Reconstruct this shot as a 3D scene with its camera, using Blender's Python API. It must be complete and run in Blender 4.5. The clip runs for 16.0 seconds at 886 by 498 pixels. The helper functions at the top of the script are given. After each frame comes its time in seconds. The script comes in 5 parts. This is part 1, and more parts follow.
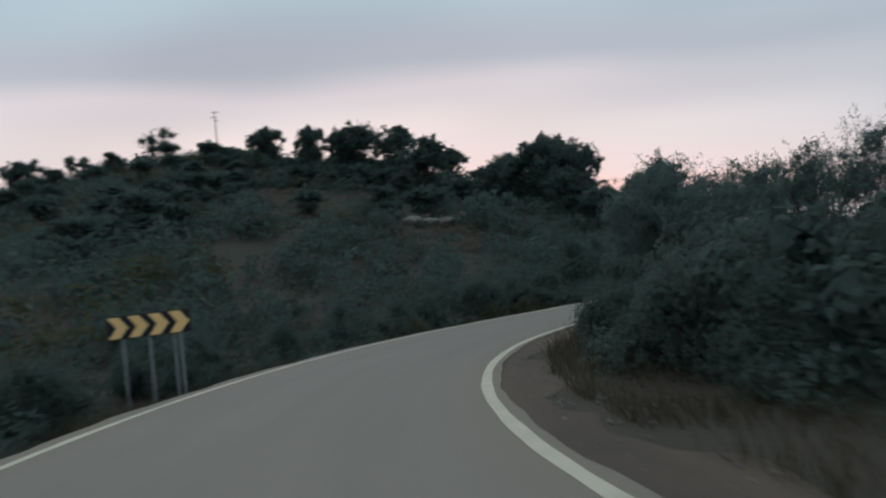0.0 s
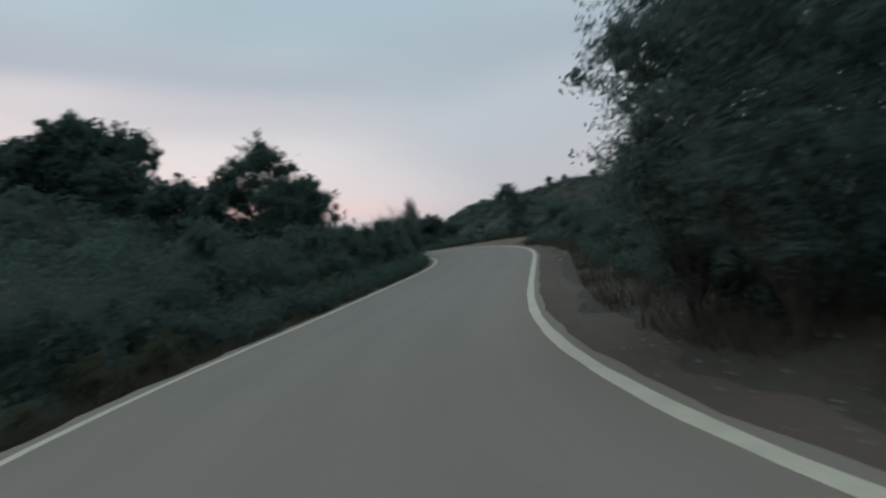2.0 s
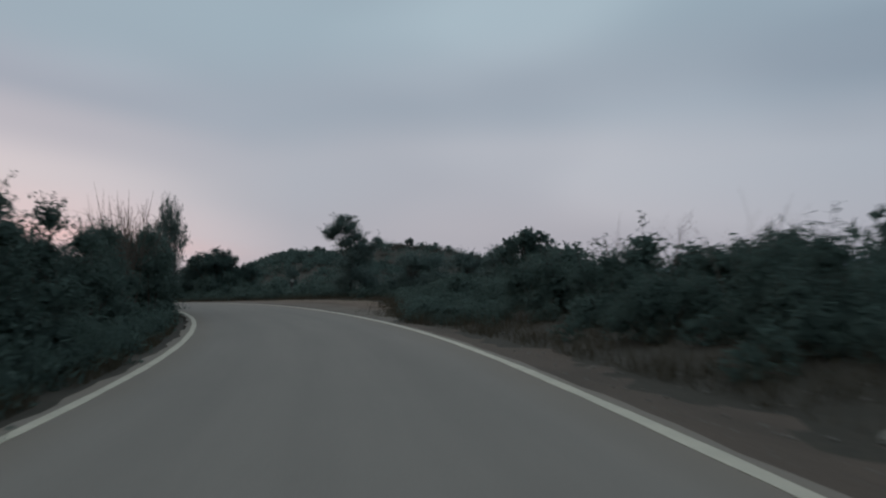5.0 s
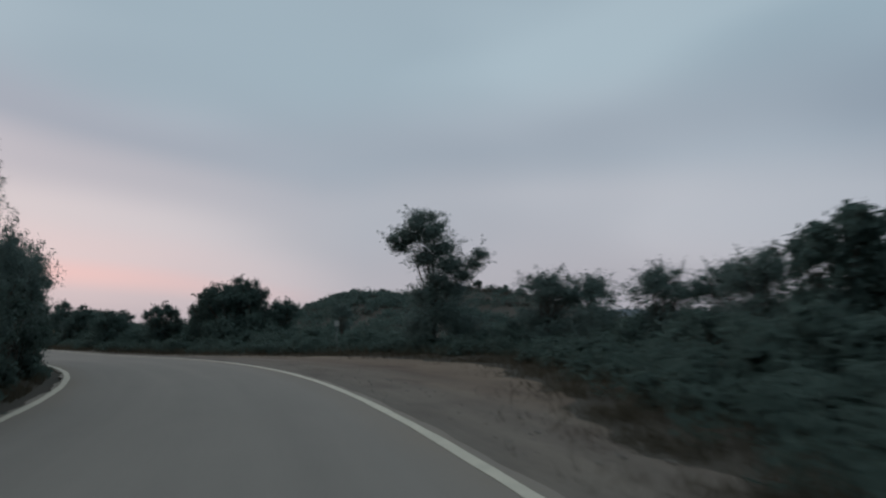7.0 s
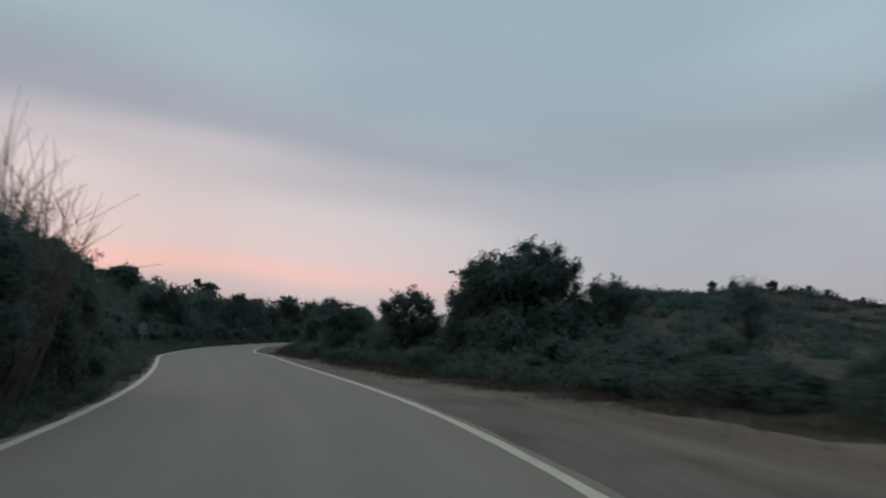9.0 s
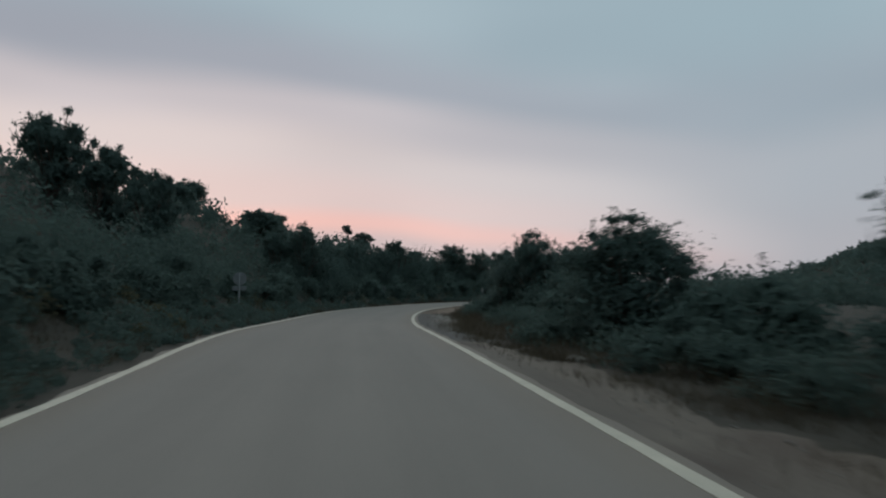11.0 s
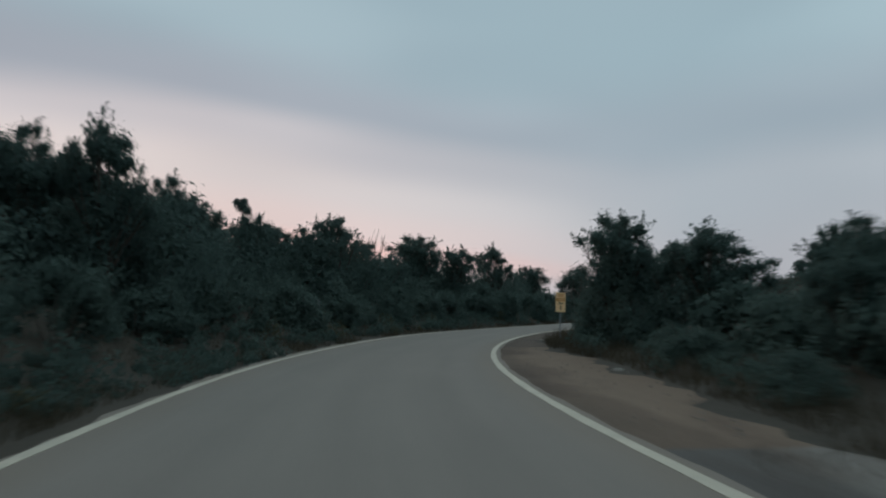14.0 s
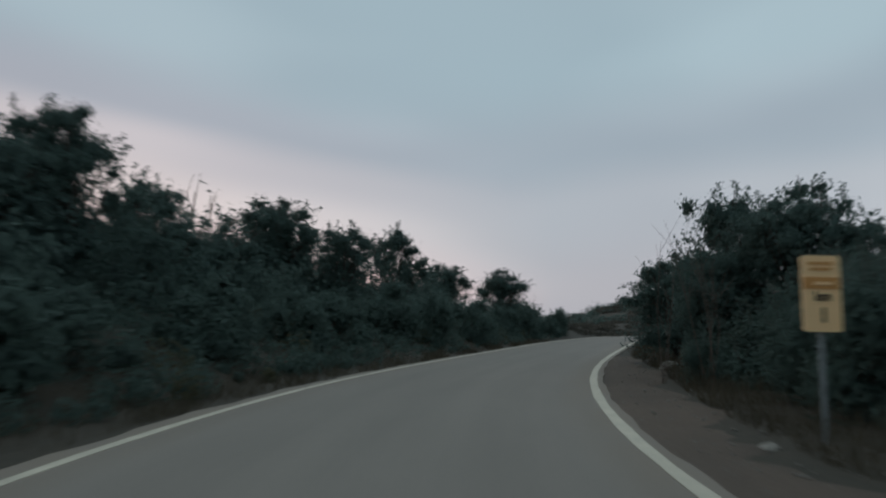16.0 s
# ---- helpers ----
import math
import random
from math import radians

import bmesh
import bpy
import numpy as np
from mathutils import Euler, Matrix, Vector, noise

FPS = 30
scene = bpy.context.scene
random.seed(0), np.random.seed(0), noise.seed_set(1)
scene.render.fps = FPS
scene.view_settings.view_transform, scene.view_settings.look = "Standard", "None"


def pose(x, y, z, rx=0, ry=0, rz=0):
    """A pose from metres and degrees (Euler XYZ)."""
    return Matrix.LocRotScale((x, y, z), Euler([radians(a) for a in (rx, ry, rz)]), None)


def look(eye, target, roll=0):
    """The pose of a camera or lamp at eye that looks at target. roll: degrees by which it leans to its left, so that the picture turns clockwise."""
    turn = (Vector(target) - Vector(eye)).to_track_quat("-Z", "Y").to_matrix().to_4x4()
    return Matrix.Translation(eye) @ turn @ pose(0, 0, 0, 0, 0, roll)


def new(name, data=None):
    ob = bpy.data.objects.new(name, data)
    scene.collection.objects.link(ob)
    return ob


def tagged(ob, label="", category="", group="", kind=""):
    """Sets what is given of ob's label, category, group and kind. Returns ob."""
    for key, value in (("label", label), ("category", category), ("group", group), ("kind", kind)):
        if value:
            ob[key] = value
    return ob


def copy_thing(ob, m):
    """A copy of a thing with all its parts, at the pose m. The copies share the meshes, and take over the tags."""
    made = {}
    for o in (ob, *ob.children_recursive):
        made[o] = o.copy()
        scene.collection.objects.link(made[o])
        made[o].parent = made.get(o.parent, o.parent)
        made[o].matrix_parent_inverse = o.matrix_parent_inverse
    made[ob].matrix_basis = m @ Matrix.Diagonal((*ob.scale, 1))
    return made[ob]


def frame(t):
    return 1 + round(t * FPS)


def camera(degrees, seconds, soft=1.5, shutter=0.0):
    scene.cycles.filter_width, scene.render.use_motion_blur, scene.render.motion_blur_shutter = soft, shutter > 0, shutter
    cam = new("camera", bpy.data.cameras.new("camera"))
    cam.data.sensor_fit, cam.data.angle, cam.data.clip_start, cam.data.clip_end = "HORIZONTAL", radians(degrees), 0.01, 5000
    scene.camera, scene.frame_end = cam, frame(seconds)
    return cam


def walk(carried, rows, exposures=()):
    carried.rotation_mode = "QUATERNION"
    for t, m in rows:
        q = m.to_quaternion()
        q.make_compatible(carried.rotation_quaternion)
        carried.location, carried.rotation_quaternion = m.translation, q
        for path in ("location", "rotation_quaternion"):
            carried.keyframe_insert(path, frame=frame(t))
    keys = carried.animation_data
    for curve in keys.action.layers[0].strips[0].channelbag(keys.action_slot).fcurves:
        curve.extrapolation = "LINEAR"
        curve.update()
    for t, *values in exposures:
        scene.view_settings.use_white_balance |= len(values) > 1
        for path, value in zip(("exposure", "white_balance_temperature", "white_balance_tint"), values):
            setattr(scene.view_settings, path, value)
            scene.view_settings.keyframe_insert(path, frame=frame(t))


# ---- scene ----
cam = camera(66.19, 16.0, soft=2.1, shutter=0.5)
PATH = [
    (0.0, pose(2.324, -8.568, 1.438, 93.007, 6.826, -0.036)),
    (0.5, pose(1.297, -4.706, 1.352, 93.509, 6.590, -7.972)),
    (1.0, pose(0.848, -0.824, 1.284, 92.797, 7.117, -17.226)),
    (1.5, pose(1.002, 3.263, 1.238, 90.742, 7.906, -27.141)),
    (2.0, pose(1.795, 7.124, 1.223, 89.844, 9.860, -39.807)),
    (2.5, pose(3.354, 11.062, 1.223, 90.929, 9.105, -48.680)),
    (3.0, pose(5.419, 14.433, 1.218, 93.002, 7.585, -57.501)),
    (3.5, pose(7.950, 17.272, 1.211, 93.610, 9.545, -59.447)),
    (4.0, pose(11.177, 20.095, 1.227, 93.674, 5.279, -60.904)),
    (4.5, pose(14.699, 22.973, 1.280, 93.301, 3.265, -58.164)),
    (5.0, pose(18.372, 25.988, 1.349, 93.398, 2.065, -56.497)),
    (5.5, pose(22.149, 29.117, 1.417, 93.975, 1.380, -55.472)),
    (6.0, pose(25.928, 32.421, 1.491, 95.112, 1.041, -53.945)),
    (6.5, pose(29.581, 35.974, 1.581, 96.968, 0.961, -52.529)),
    (7.0, pose(32.992, 39.775, 1.676, 97.308, 1.734, -51.093)),
    (7.5, pose(36.211, 43.909, 1.766, 98.122, 1.206, -45.308)),
    (8.0, pose(39.232, 48.273, 1.863, 98.200, 0.821, -40.911)),
    (8.5, pose(41.888, 52.742, 1.975, 97.966, 0.483, -36.122)),
    (9.0, pose(44.248, 57.815, 2.093, 98.037, 0.216, -29.417)),
    (9.5, pose(46.156, 63.012, 2.196, 97.383, 0.529, -28.031)),
    (10.0, pose(47.580, 68.365, 2.276, 96.820, 0.170, -22.302)),
    (10.5, pose(48.744, 73.793, 2.335, 95.310, -0.052, -18.409)),
    (11.0, pose(49.697, 79.277, 2.413, 94.547, -0.289, -16.428)),
    (11.5, pose(50.512, 84.792, 2.523, 94.424, -0.598, -16.245)),
    (12.0, pose(51.221, 90.330, 2.683, 94.924, -1.055, -17.527)),
    (12.5, pose(51.893, 95.867, 2.834, 96.117, -1.773, -21.967)),
    (13.0, pose(52.892, 101.345, 2.875, 96.119, -0.930, -22.583)),
    (13.5, pose(53.841, 106.908, 2.898, 96.499, 0.086, -23.442)),
    (14.0, pose(55.065, 112.379, 2.968, 96.189, 0.002, -24.389)),
    (14.5, pose(56.702, 117.676, 3.062, 96.503, 0.130, -25.512)),
    (15.0, pose(58.598, 122.705, 3.168, 96.799, -0.508, -27.006)),
    (15.5, pose(60.929, 127.623, 3.271, 97.156, -0.187, -30.541)),
    (16.0, pose(63.690, 132.367, 3.377, 97.513, 0.659, -35.237)),
]
walk(cam, PATH, exposures=[(0.0, 0.38, 6500, 11), (1.0, 0.42, 6500, 9), (2.0, 0.37, 6500, 9), (3.0, 0.2, 6500, 12), (4.0, 0.15, 6550, 15), (6.5, -0.03, 6530, 14), (7.0, 0.1, 6530, 14), (8.0, 0.05, 6500, 12), (10.0, 0.1, 6550, 11), (12.5, 0.02, 6400, 8), (13.0, 0.13, 6450, 8), (14.5, 0.1, 6380, 7), (16.0, 0.14, 6500, 10)])

# the road's plan: bend (1/m) every 5 m and slope every 10 m, from S0 metres
S0 = -12.0
BEND = [-0.0347, -0.0354, -0.0372, -0.0463, -0.059, -0.0344, -0.0197, -0.0058, 0.0001, -0.0008, 0.0048, 0.0114, 0.0131, 0.0085, 0.008, 0.0117, 0.0164, 0.0168, 0.0174, 0.0126, 0.0079, 0.0061, 0.0032, 0.0035, 0.0013, -0.0065, -0.0072, -0.0057, -0.0061, -0.0082, -0.0119, -0.0152, -0.0145, -0.0204, -0.0242, -0.0172, -0.0122, -0.0075, -0.0035, -0.0018, -0.0011, -0.001, -0.0009, -0.0008, -0.0008, -0.0007, -0.0007, -0.0007, -0.0007]
SLOPE = [-0.0255, -0.0163, 0.0007, -0.0027, 0.0152, 0.0133, 0.0194, 0.0167, 0.023, 0.0184, 0.0096, 0.0178, 0.0347, -0.0009, 0.0143, 0.0202, 0.0175, 0.0302, 0.0182, 0.0189, 0.0224, 0.0159, 0.0114, 0.0088, 0.0076]

# ---- world and light ----
SUNSET = radians(12)                       # where the glow is, turned left from +y
world = bpy.data.worlds.new("dusk_sky")
scene.world = world
world.use_nodes = True
wt = world.node_tree
wt.nodes.clear()


def wn(kind, **values):
    n = wt.nodes.new(kind)
    for k, v in values.items():
        n.inputs[k].default_value = v
    return n


def wmath(op, a, b=None, c=None, clamp=False):
    n = wt.nodes.new("ShaderNodeMath")
    n.operation, n.use_clamp = op, clamp
    for i, v in enumerate((a, b, c)):
        if v is None:
            continue
        if isinstance(v, (int, float)):
            n.inputs[i].default_value = v
        else:
            wt.links.new(v, n.inputs[i])
    return n.outputs[0]


def wramp(fac, stops):
    n = wt.nodes.new("ShaderNodeValToRGB")
    n.color_ramp.interpolation = "EASE"
    while len(n.color_ramp.elements) < len(stops):
        n.color_ramp.elements.new(0.5)
    for e, (p, c) in zip(n.color_ramp.elements, stops):
        e.position, e.color = p, (*c, 1)
    wt.links.new(fac, n.inputs[0])
    return n.outputs[0]


def wmix(fac, a, b, blend="MIX"):
    n = wt.nodes.new("ShaderNodeMixRGB")
    n.blend_type = blend
    if isinstance(fac, (int, float)):
        n.inputs[0].default_value = fac
    else:
        wt.links.new(fac, n.inputs[0])
    wt.links.new(a, n.inputs[1])
    wt.links.new(b, n.inputs[2])
    return n.outputs[0]


coord = wn("ShaderNodeTexCoord")
split = wn("ShaderNodeSeparateXYZ")
wt.links.new(coord.outputs["Generated"], split.inputs[0])
vx, vy, vz = split.outputs
flat = wmath("SQRT", wmath("ADD", wmath("MULTIPLY", vx, vx), wmath("ADD", wmath("MULTIPLY", vy, vy), 0.0004)))
toward = wmath("DIVIDE", wmath("ADD", wmath("MULTIPLY", vx, -math.sin(SUNSET)), wmath("MULTIPLY", vy, math.cos(SUNSET))), flat)
# the sheet of cloud: flattened noise in long streaks
stretch = wn("ShaderNodeMapping")
stretch.inputs["Scale"].default_value = (1.5, 1.5, 4.5)
stretch.inputs["Rotation"].default_value = (0.05, 0.08, 0)
wt.links.new(coord.outputs["Generated"], stretch.inputs[0])
streaks = wn("ShaderNodeTexNoise", Scale=1.1, Detail=1.5, Roughness=0.45, Distortion=0.2)
wt.links.new(stretch.outputs[0], streaks.inputs["Vector"])
wob = wmath("SUBTRACT", streaks.outputs[0], 0.5)
away = wmath("SUBTRACT", 1.0, toward)
level = wmath("ADD", wmath("ADD", vz, wmath("MULTIPLY", wmath("MINIMUM", away, 0.4), 0.23)), wmath("MULTIPLY", wob, 0.09))
level = wmath("MAXIMUM", level, 0.0)
glow_side = wramp(level, [(0.0, (0.50, 0.44, 0.455)), (0.07, (0.55, 0.46, 0.475)), (0.112, (0.65, 0.51, 0.515)), (0.142, (0.90, 0.545, 0.50)), (0.172, (0.76, 0.59, 0.575)),
                          (0.235, (0.68, 0.59, 0.59)), (0.29, (0.58, 0.53, 0.56)), (0.335, (0.38, 0.40, 0.46)), (0.42, (0.37, 0.46, 0.52)), (0.60, (0.375, 0.495, 0.555)), (0.8, (0.60, 0.71, 0.77)), (1.0, (0.72, 0.83, 0.89))])
far_side = wramp(level, [(0.0, (0.44, 0.43, 0.465)), (0.15, (0.485, 0.475, 0.515)), (0.27, (0.475, 0.503, 0.55)), (0.345, (0.385, 0.445, 0.505)), (0.47, (0.385, 0.49, 0.55)), (0.7, (0.365, 0.465, 0.525)), (0.86, (0.60, 0.71, 0.77)), (1.0, (0.70, 0.81, 0.87))])
side = wmath("MULTIPLY", wmath("SUBTRACT", toward, 0.55), 2.4, clamp=True)
clouds = wmix(side, far_side, glow_side)
# darker bellies in the upper cloud
belly = wn("ShaderNodeTexNoise", Scale=1.3, Detail=1.2, Roughness=0.4)
wt.links.new(stretch.outputs[0], belly.inputs["Vector"])
shade = wramp(belly.outputs[0], [(0.35, (0.84, 0.87, 0.88)), (0.62, (1.06, 1.07, 1.05))])
clouds = wmix(0.8, clouds, shade, "MULTIPLY")
# the cloud thickens away from the sunset
thick = wramp(wmath("MULTIPLY_ADD", toward, 0.5, 0.5), [(0.33, (0.75, 0.81, 0.85)), (0.6, (0.93, 0.94, 0.95)), (0.85, (1.0, 1.0, 1.0))])
clouds = wmix(1.0, clouds, thick, "MULTIPLY")
clear = wt.nodes.new("ShaderNodeTexSky")
clear.sky_type, clear.sun_disc = "NISHITA", False
clear.sun_elevation, clear.sun_rotation = radians(1.5), -SUNSET
clear_dim = wmix(1.0, clear.outputs[0], wramp(vz, [(0.0, (0.1, 0.1, 0.1)), (1.0, (0.1, 0.1, 0.1))]), "MULTIPLY")
sky = wmix(0.06, clouds, clear_dim)
back = wn("ShaderNodeBackground", Strength=1.0)
wt.links.new(sky, back.inputs[0])
wout = wn("ShaderNodeOutputWorld")
wt.links.new(back.outputs[0], wout.inputs[0])

sun = new("sun", bpy.data.lights.new("sun", "SUN"))
sun.data.energy, sun.data.angle, sun.data.color = 0.5, radians(25), (1.0, 0.78, 0.74)
sun.matrix_world = look((-40 * math.sin(SUNSET), 40 * math.cos(SUNSET), 9), (0, 0, 0))


# ---- materials ----
def material(name, base, dark, scale=4.0, fine=60.0, rough=0.9, bump=0.3, metallic=0.0, spread=0.25, island=False, spec=0.3, randomise=0.0):
    """Two-scale noise between a base and a dark colour, with relief."""
    m = bpy.data.materials.new(name)
    m.use_nodes = True
    nt = m.node_tree
    b = nt.nodes["Principled BSDF"]
    b.inputs["Roughness"].default_value, b.inputs["Metallic"].default_value = rough, metallic
    b.inputs["Specular IOR Level"].default_value = spec
    tc = nt.nodes.new("ShaderNodeTexCoord")
    big, small = nt.nodes.new("ShaderNodeTexNoise"), nt.nodes.new("ShaderNodeTexNoise")
    for n, s in ((big, scale), (small, fine)):
        n.inputs["Scale"].default_value, n.inputs["Detail"].default_value = s, 6
        nt.links.new(tc.outputs["Object"], n.inputs["Vector"])
    mix = nt.nodes.new("ShaderNodeMath")
    mix.operation = "MULTIPLY_ADD"
    nt.links.new(small.outputs[0], mix.inputs[0])
    mix.inputs[1].default_value = 0.5
    half = nt.nodes.new("ShaderNodeMath")
    half.operation = "MULTIPLY"
    half.inputs[1].default_value = 0.5
    nt.links.new(big.outputs[0], half.inputs[0])
    nt.links.new(half.outputs[0], mix.inputs[2])
    fac = mix.outputs[0]
    ramp = nt.nodes.new("ShaderNodeValToRGB")
    ramp.color_ramp.elements[0].position, ramp.color_ramp.elements[1].position = 0.5 - spread, 0.5 + spread
    ramp.color_ramp.elements[0].color, ramp.color_ramp.elements[1].color = (*dark, 1), (*base, 1)
    nt.links.new(fac, ramp.inputs[0])
    colour = ramp.outputs[0]
    if island or randomise:
        hsv = nt.nodes.new("ShaderNodeHueSaturation")
        rng = nt.nodes.new("ShaderNodeMapRange")
        if island:
            src = nt.nodes.new("ShaderNodeNewGeometry").outputs["Random Per Island"]
        else:
            src = nt.nodes.new("ShaderNodeObjectInfo").outputs["Random"]
        nt.links.new(src, rng.inputs[0])
        a = randomise or 0.4
        rng.inputs[3].default_value, rng.inputs[4].default_value = 1 - a, 1 + a
        nt.links.new(rng.outputs[0], hsv.inputs["Value"])
        nt.links.new(colour, hsv.inputs["Color"])
        colour = hsv.outputs[0]
    nt.links.new(colour, b.inputs["Base Color"])
    if bump:
        bp = nt.nodes.new("ShaderNodeBump")
        bp.inputs["Strength"].default_value, bp.inputs["Distance"].default_value = bump, 0.02
        nt.links.new(small.outputs[0], bp.inputs["Height"])
        nt.links.new(bp.outputs[0], b.inputs["Normal"])
    return m


def leaf_material(name, base, dark):
    """Leaves: some of the light goes through them."""
    m = material(name, base, dark, scale=0.8, fine=9, rough=0.85, bump=0, island=True, spec=0.1, randomise=0.14)
    nt = m.node_tree
    b = nt.nodes["Principled BSDF"]
    through_leaf = nt.nodes.new("ShaderNodeBsdfTranslucent")
    mix = nt.nodes.new("ShaderNodeMixShader")
    mix.inputs[0].default_value = 0.54
    nt.links.new(b.inputs["Base Color"].links[0].from_socket, through_leaf.inputs["Color"])
    nt.links.new(b.outputs[0], mix.inputs[1])
    nt.links.new(through_leaf.outputs[0], mix.inputs[2])
    nt.links.new(mix.outputs[0], nt.nodes["Material Output"].inputs["Surface"])
    return m


def strip_material(name, base, dark, tint, rut=0.12, streak=0.3, patch=0.35, fine=45.0, rough=0.88, bump=0.25, dusty=0.0, zones=()):
    """A surface worn lengthwise: wheel tracks, drawn-out streaks, larger patches, fine grain. It reads the strip's own along and across, in metres."""
    m = bpy.data.materials.new(name)
    m.use_nodes = True
    nt = m.node_tree
    b = nt.nodes["Principled BSDF"]
    b.inputs["Roughness"].default_value, b.inputs["Specular IOR Level"].default_value = rough, 0.3

    def attr(key):
        n = nt.nodes.new("ShaderNodeAttribute")
        n.attribute_name = key
        return n.outputs["Fac"]

    def calc(op, a, c=0.0, clamp=False):
        n = nt.nodes.new("ShaderNodeMath")
        n.operation, n.use_clamp = op, clamp
        for i, v in enumerate((a, c)):
            if isinstance(v, (int, float)):
                n.inputs[i].default_value = v
            else:
                nt.links.new(v, n.inputs[i])
        return n.outputs[0]

    def grain(ka, ko, detail, rougher=0.5):
        v, n = nt.nodes.new("ShaderNodeCombineXYZ"), nt.nodes.new("ShaderNodeTexNoise")
        nt.links.new(calc("MULTIPLY", along, ka), v.inputs[0])
        nt.links.new(calc("MULTIPLY", across, ko), v.inputs[1])
        n.inputs["Scale"].default_value, n.inputs["Detail"].default_value, n.inputs["Roughness"].default_value = 1.0, detail, rougher
        nt.links.new(v.outputs[0], n.inputs["Vector"])
        return n.outputs[0]

    along, across = attr("along"), attr("across")
    wide = calc("ABSOLUTE", across)
    track = calc("MULTIPLY", calc("COSINE", calc("MULTIPLY", calc("SUBTRACT", wide, 0.6), 4.33)), rut * 0.5)
    drawn = calc("MULTIPLY", calc("SUBTRACT", grain(0.12, 2.6, 4), 0.5), streak * 2)
    spots_ = calc("MULTIPLY", calc("SUBTRACT", grain(0.22, 0.5, 5, 0.62), 0.5), patch * 2)
    tc, small = nt.nodes.new("ShaderNodeTexCoord"), nt.nodes.new("ShaderNodeTexNoise")
    small.inputs["Scale"].default_value, small.inputs["Detail"].default_value = fine, 6
    nt.links.new(tc.outputs["Object"], small.inputs["Vector"])
    speck = calc("MULTIPLY", calc("SUBTRACT", small.outputs[0], 0.5), 0.5)
    fac = calc("ADD", calc("ADD", calc("ADD", track, drawn), calc("ADD", spots_, speck)), 0.5, True)
    ramp = nt.nodes.new("ShaderNodeValToRGB")
    ramp.color_ramp.elements[0].color, ramp.color_ramp.elements[1].color = (*dark, 1), (*base, 1)
    nt.links.new(fac, ramp.inputs[0])
    mix = nt.nodes.new("ShaderNodeMixRGB")
    nt.links.new(ramp.outputs[0], mix.inputs[1])
    mix.inputs[2].default_value = (*tint, 1)
    if dusty:
        # dust carried in from the edges of the strip
        rim_ = calc("MULTIPLY", calc("SUBTRACT", wide, 2.05), 1.6, True)
        nt.links.new(calc("MULTIPLY", calc("MULTIPLY", rim_, grain(0.5, 1.4, 4)), dusty, True), mix.inputs[0])
    else:
        nt.links.new(calc("MULTIPLY", calc("SUBTRACT", grain(0.35, 0.8, 3), 0.52), 5.0, True), mix.inputs[0])
    colour = mix.outputs[0]
    if zones:
        # other soil nearer to and farther from the road: (metres from its middle, colour factor)
        reach = calc("ADD", wide, calc("MULTIPLY", calc("SUBTRACT", grain(0.3, 0.9, 4), 0.5), 2.2))
        band = nt.nodes.new("ShaderNodeValToRGB")
        while len(band.color_ramp.elements) < len(zones):
            band.color_ramp.elements.new(0.5)
        for e, (o, c) in zip(band.color_ramp.elements, zones):
            e.position, e.color = o / 10.0, (*c, 1)
        nt.links.new(calc("MULTIPLY", reach, 0.1), band.inputs[0])
        times = nt.nodes.new("ShaderNodeMixRGB")
        times.blend_type = "MULTIPLY"
        times.inputs[0].default_value = 1.0
        nt.links.new(colour, times.inputs[1])
        nt.links.new(band.outputs[0], times.inputs[2])
        colour = times.outputs[0]
    nt.links.new(colour, b.inputs["Base Color"])
    bp = nt.nodes.new("ShaderNodeBump")
    bp.inputs["Strength"].default_value, bp.inputs["Distance"].default_value = bump, 0.02
    nt.links.new(small.outputs[0], bp.inputs["Height"])
    nt.links.new(bp.outputs[0], b.inputs["Normal"])
    return m


M_ASPHALT = strip_material("asphalt", (0.242, 0.212, 0.182), (0.146, 0.129, 0.112), (0.2, 0.157, 0.117), rut=0.1, streak=0.16, patch=0.22, dusty=0.8)
# white paint whose warm cast takes in some headlight yellow
M_LINE = material("road_paint", (0.56, 0.5, 0.395), (0.37, 0.335, 0.27), scale=3, fine=40, rough=0.7, bump=0.15, spread=0.2)
M_SOIL = material("dry_soil", (0.062, 0.05, 0.037), (0.032, 0.03, 0.023), scale=0.25, fine=7, rough=0.95, bump=0.6, spread=0.2)
M_DIRT = strip_material("packed_dirt", (0.205, 0.162, 0.124), (0.095, 0.072, 0.056), (0.1, 0.072, 0.055), rut=0.1, streak=0.4, patch=0.5, fine=11, rough=0.95, bump=0.5,
                        zones=[(3.0, (0.78, 0.83, 0.88)), (4.4, (0.9, 0.93, 0.96)), (5.6, (0.78, 0.72, 0.68)), (6.6, (0.95, 0.88, 0.82)), (8.0, (1.0, 0.95, 0.9))])
M_GRAVEL = strip_material("grey_gravel", (0.235, 0.215, 0.19), (0.14, 0.125, 0.11), (0.15, 0.12, 0.098), rut=0.0, streak=0.35, patch=0.45, fine=14, rough=0.95, bump=0.6,
                          zones=[(3.0, (0.42, 0.42, 0.43)), (3.7, (0.5, 0.5, 0.5)), (4.3, (0.95, 0.95, 0.95)), (5.2, (0.85, 0.8, 0.74))])
# brown soil, made warmer by headlight tint put into its colour
M_BROWN = strip_material("headlit_brown_earth", (0.2, 0.145, 0.104), (0.125, 0.089, 0.064), (0.105, 0.073, 0.053), rut=0.0, streak=0.22, patch=0.35, fine=11, rough=0.95, bump=0.5,
                         zones=[(3.0, (0.62, 0.62, 0.62)), (3.5, (0.72, 0.7, 0.7)), (4.0, (1.0, 1.0, 1.0)), (5.2, (0.9, 0.88, 0.86))])
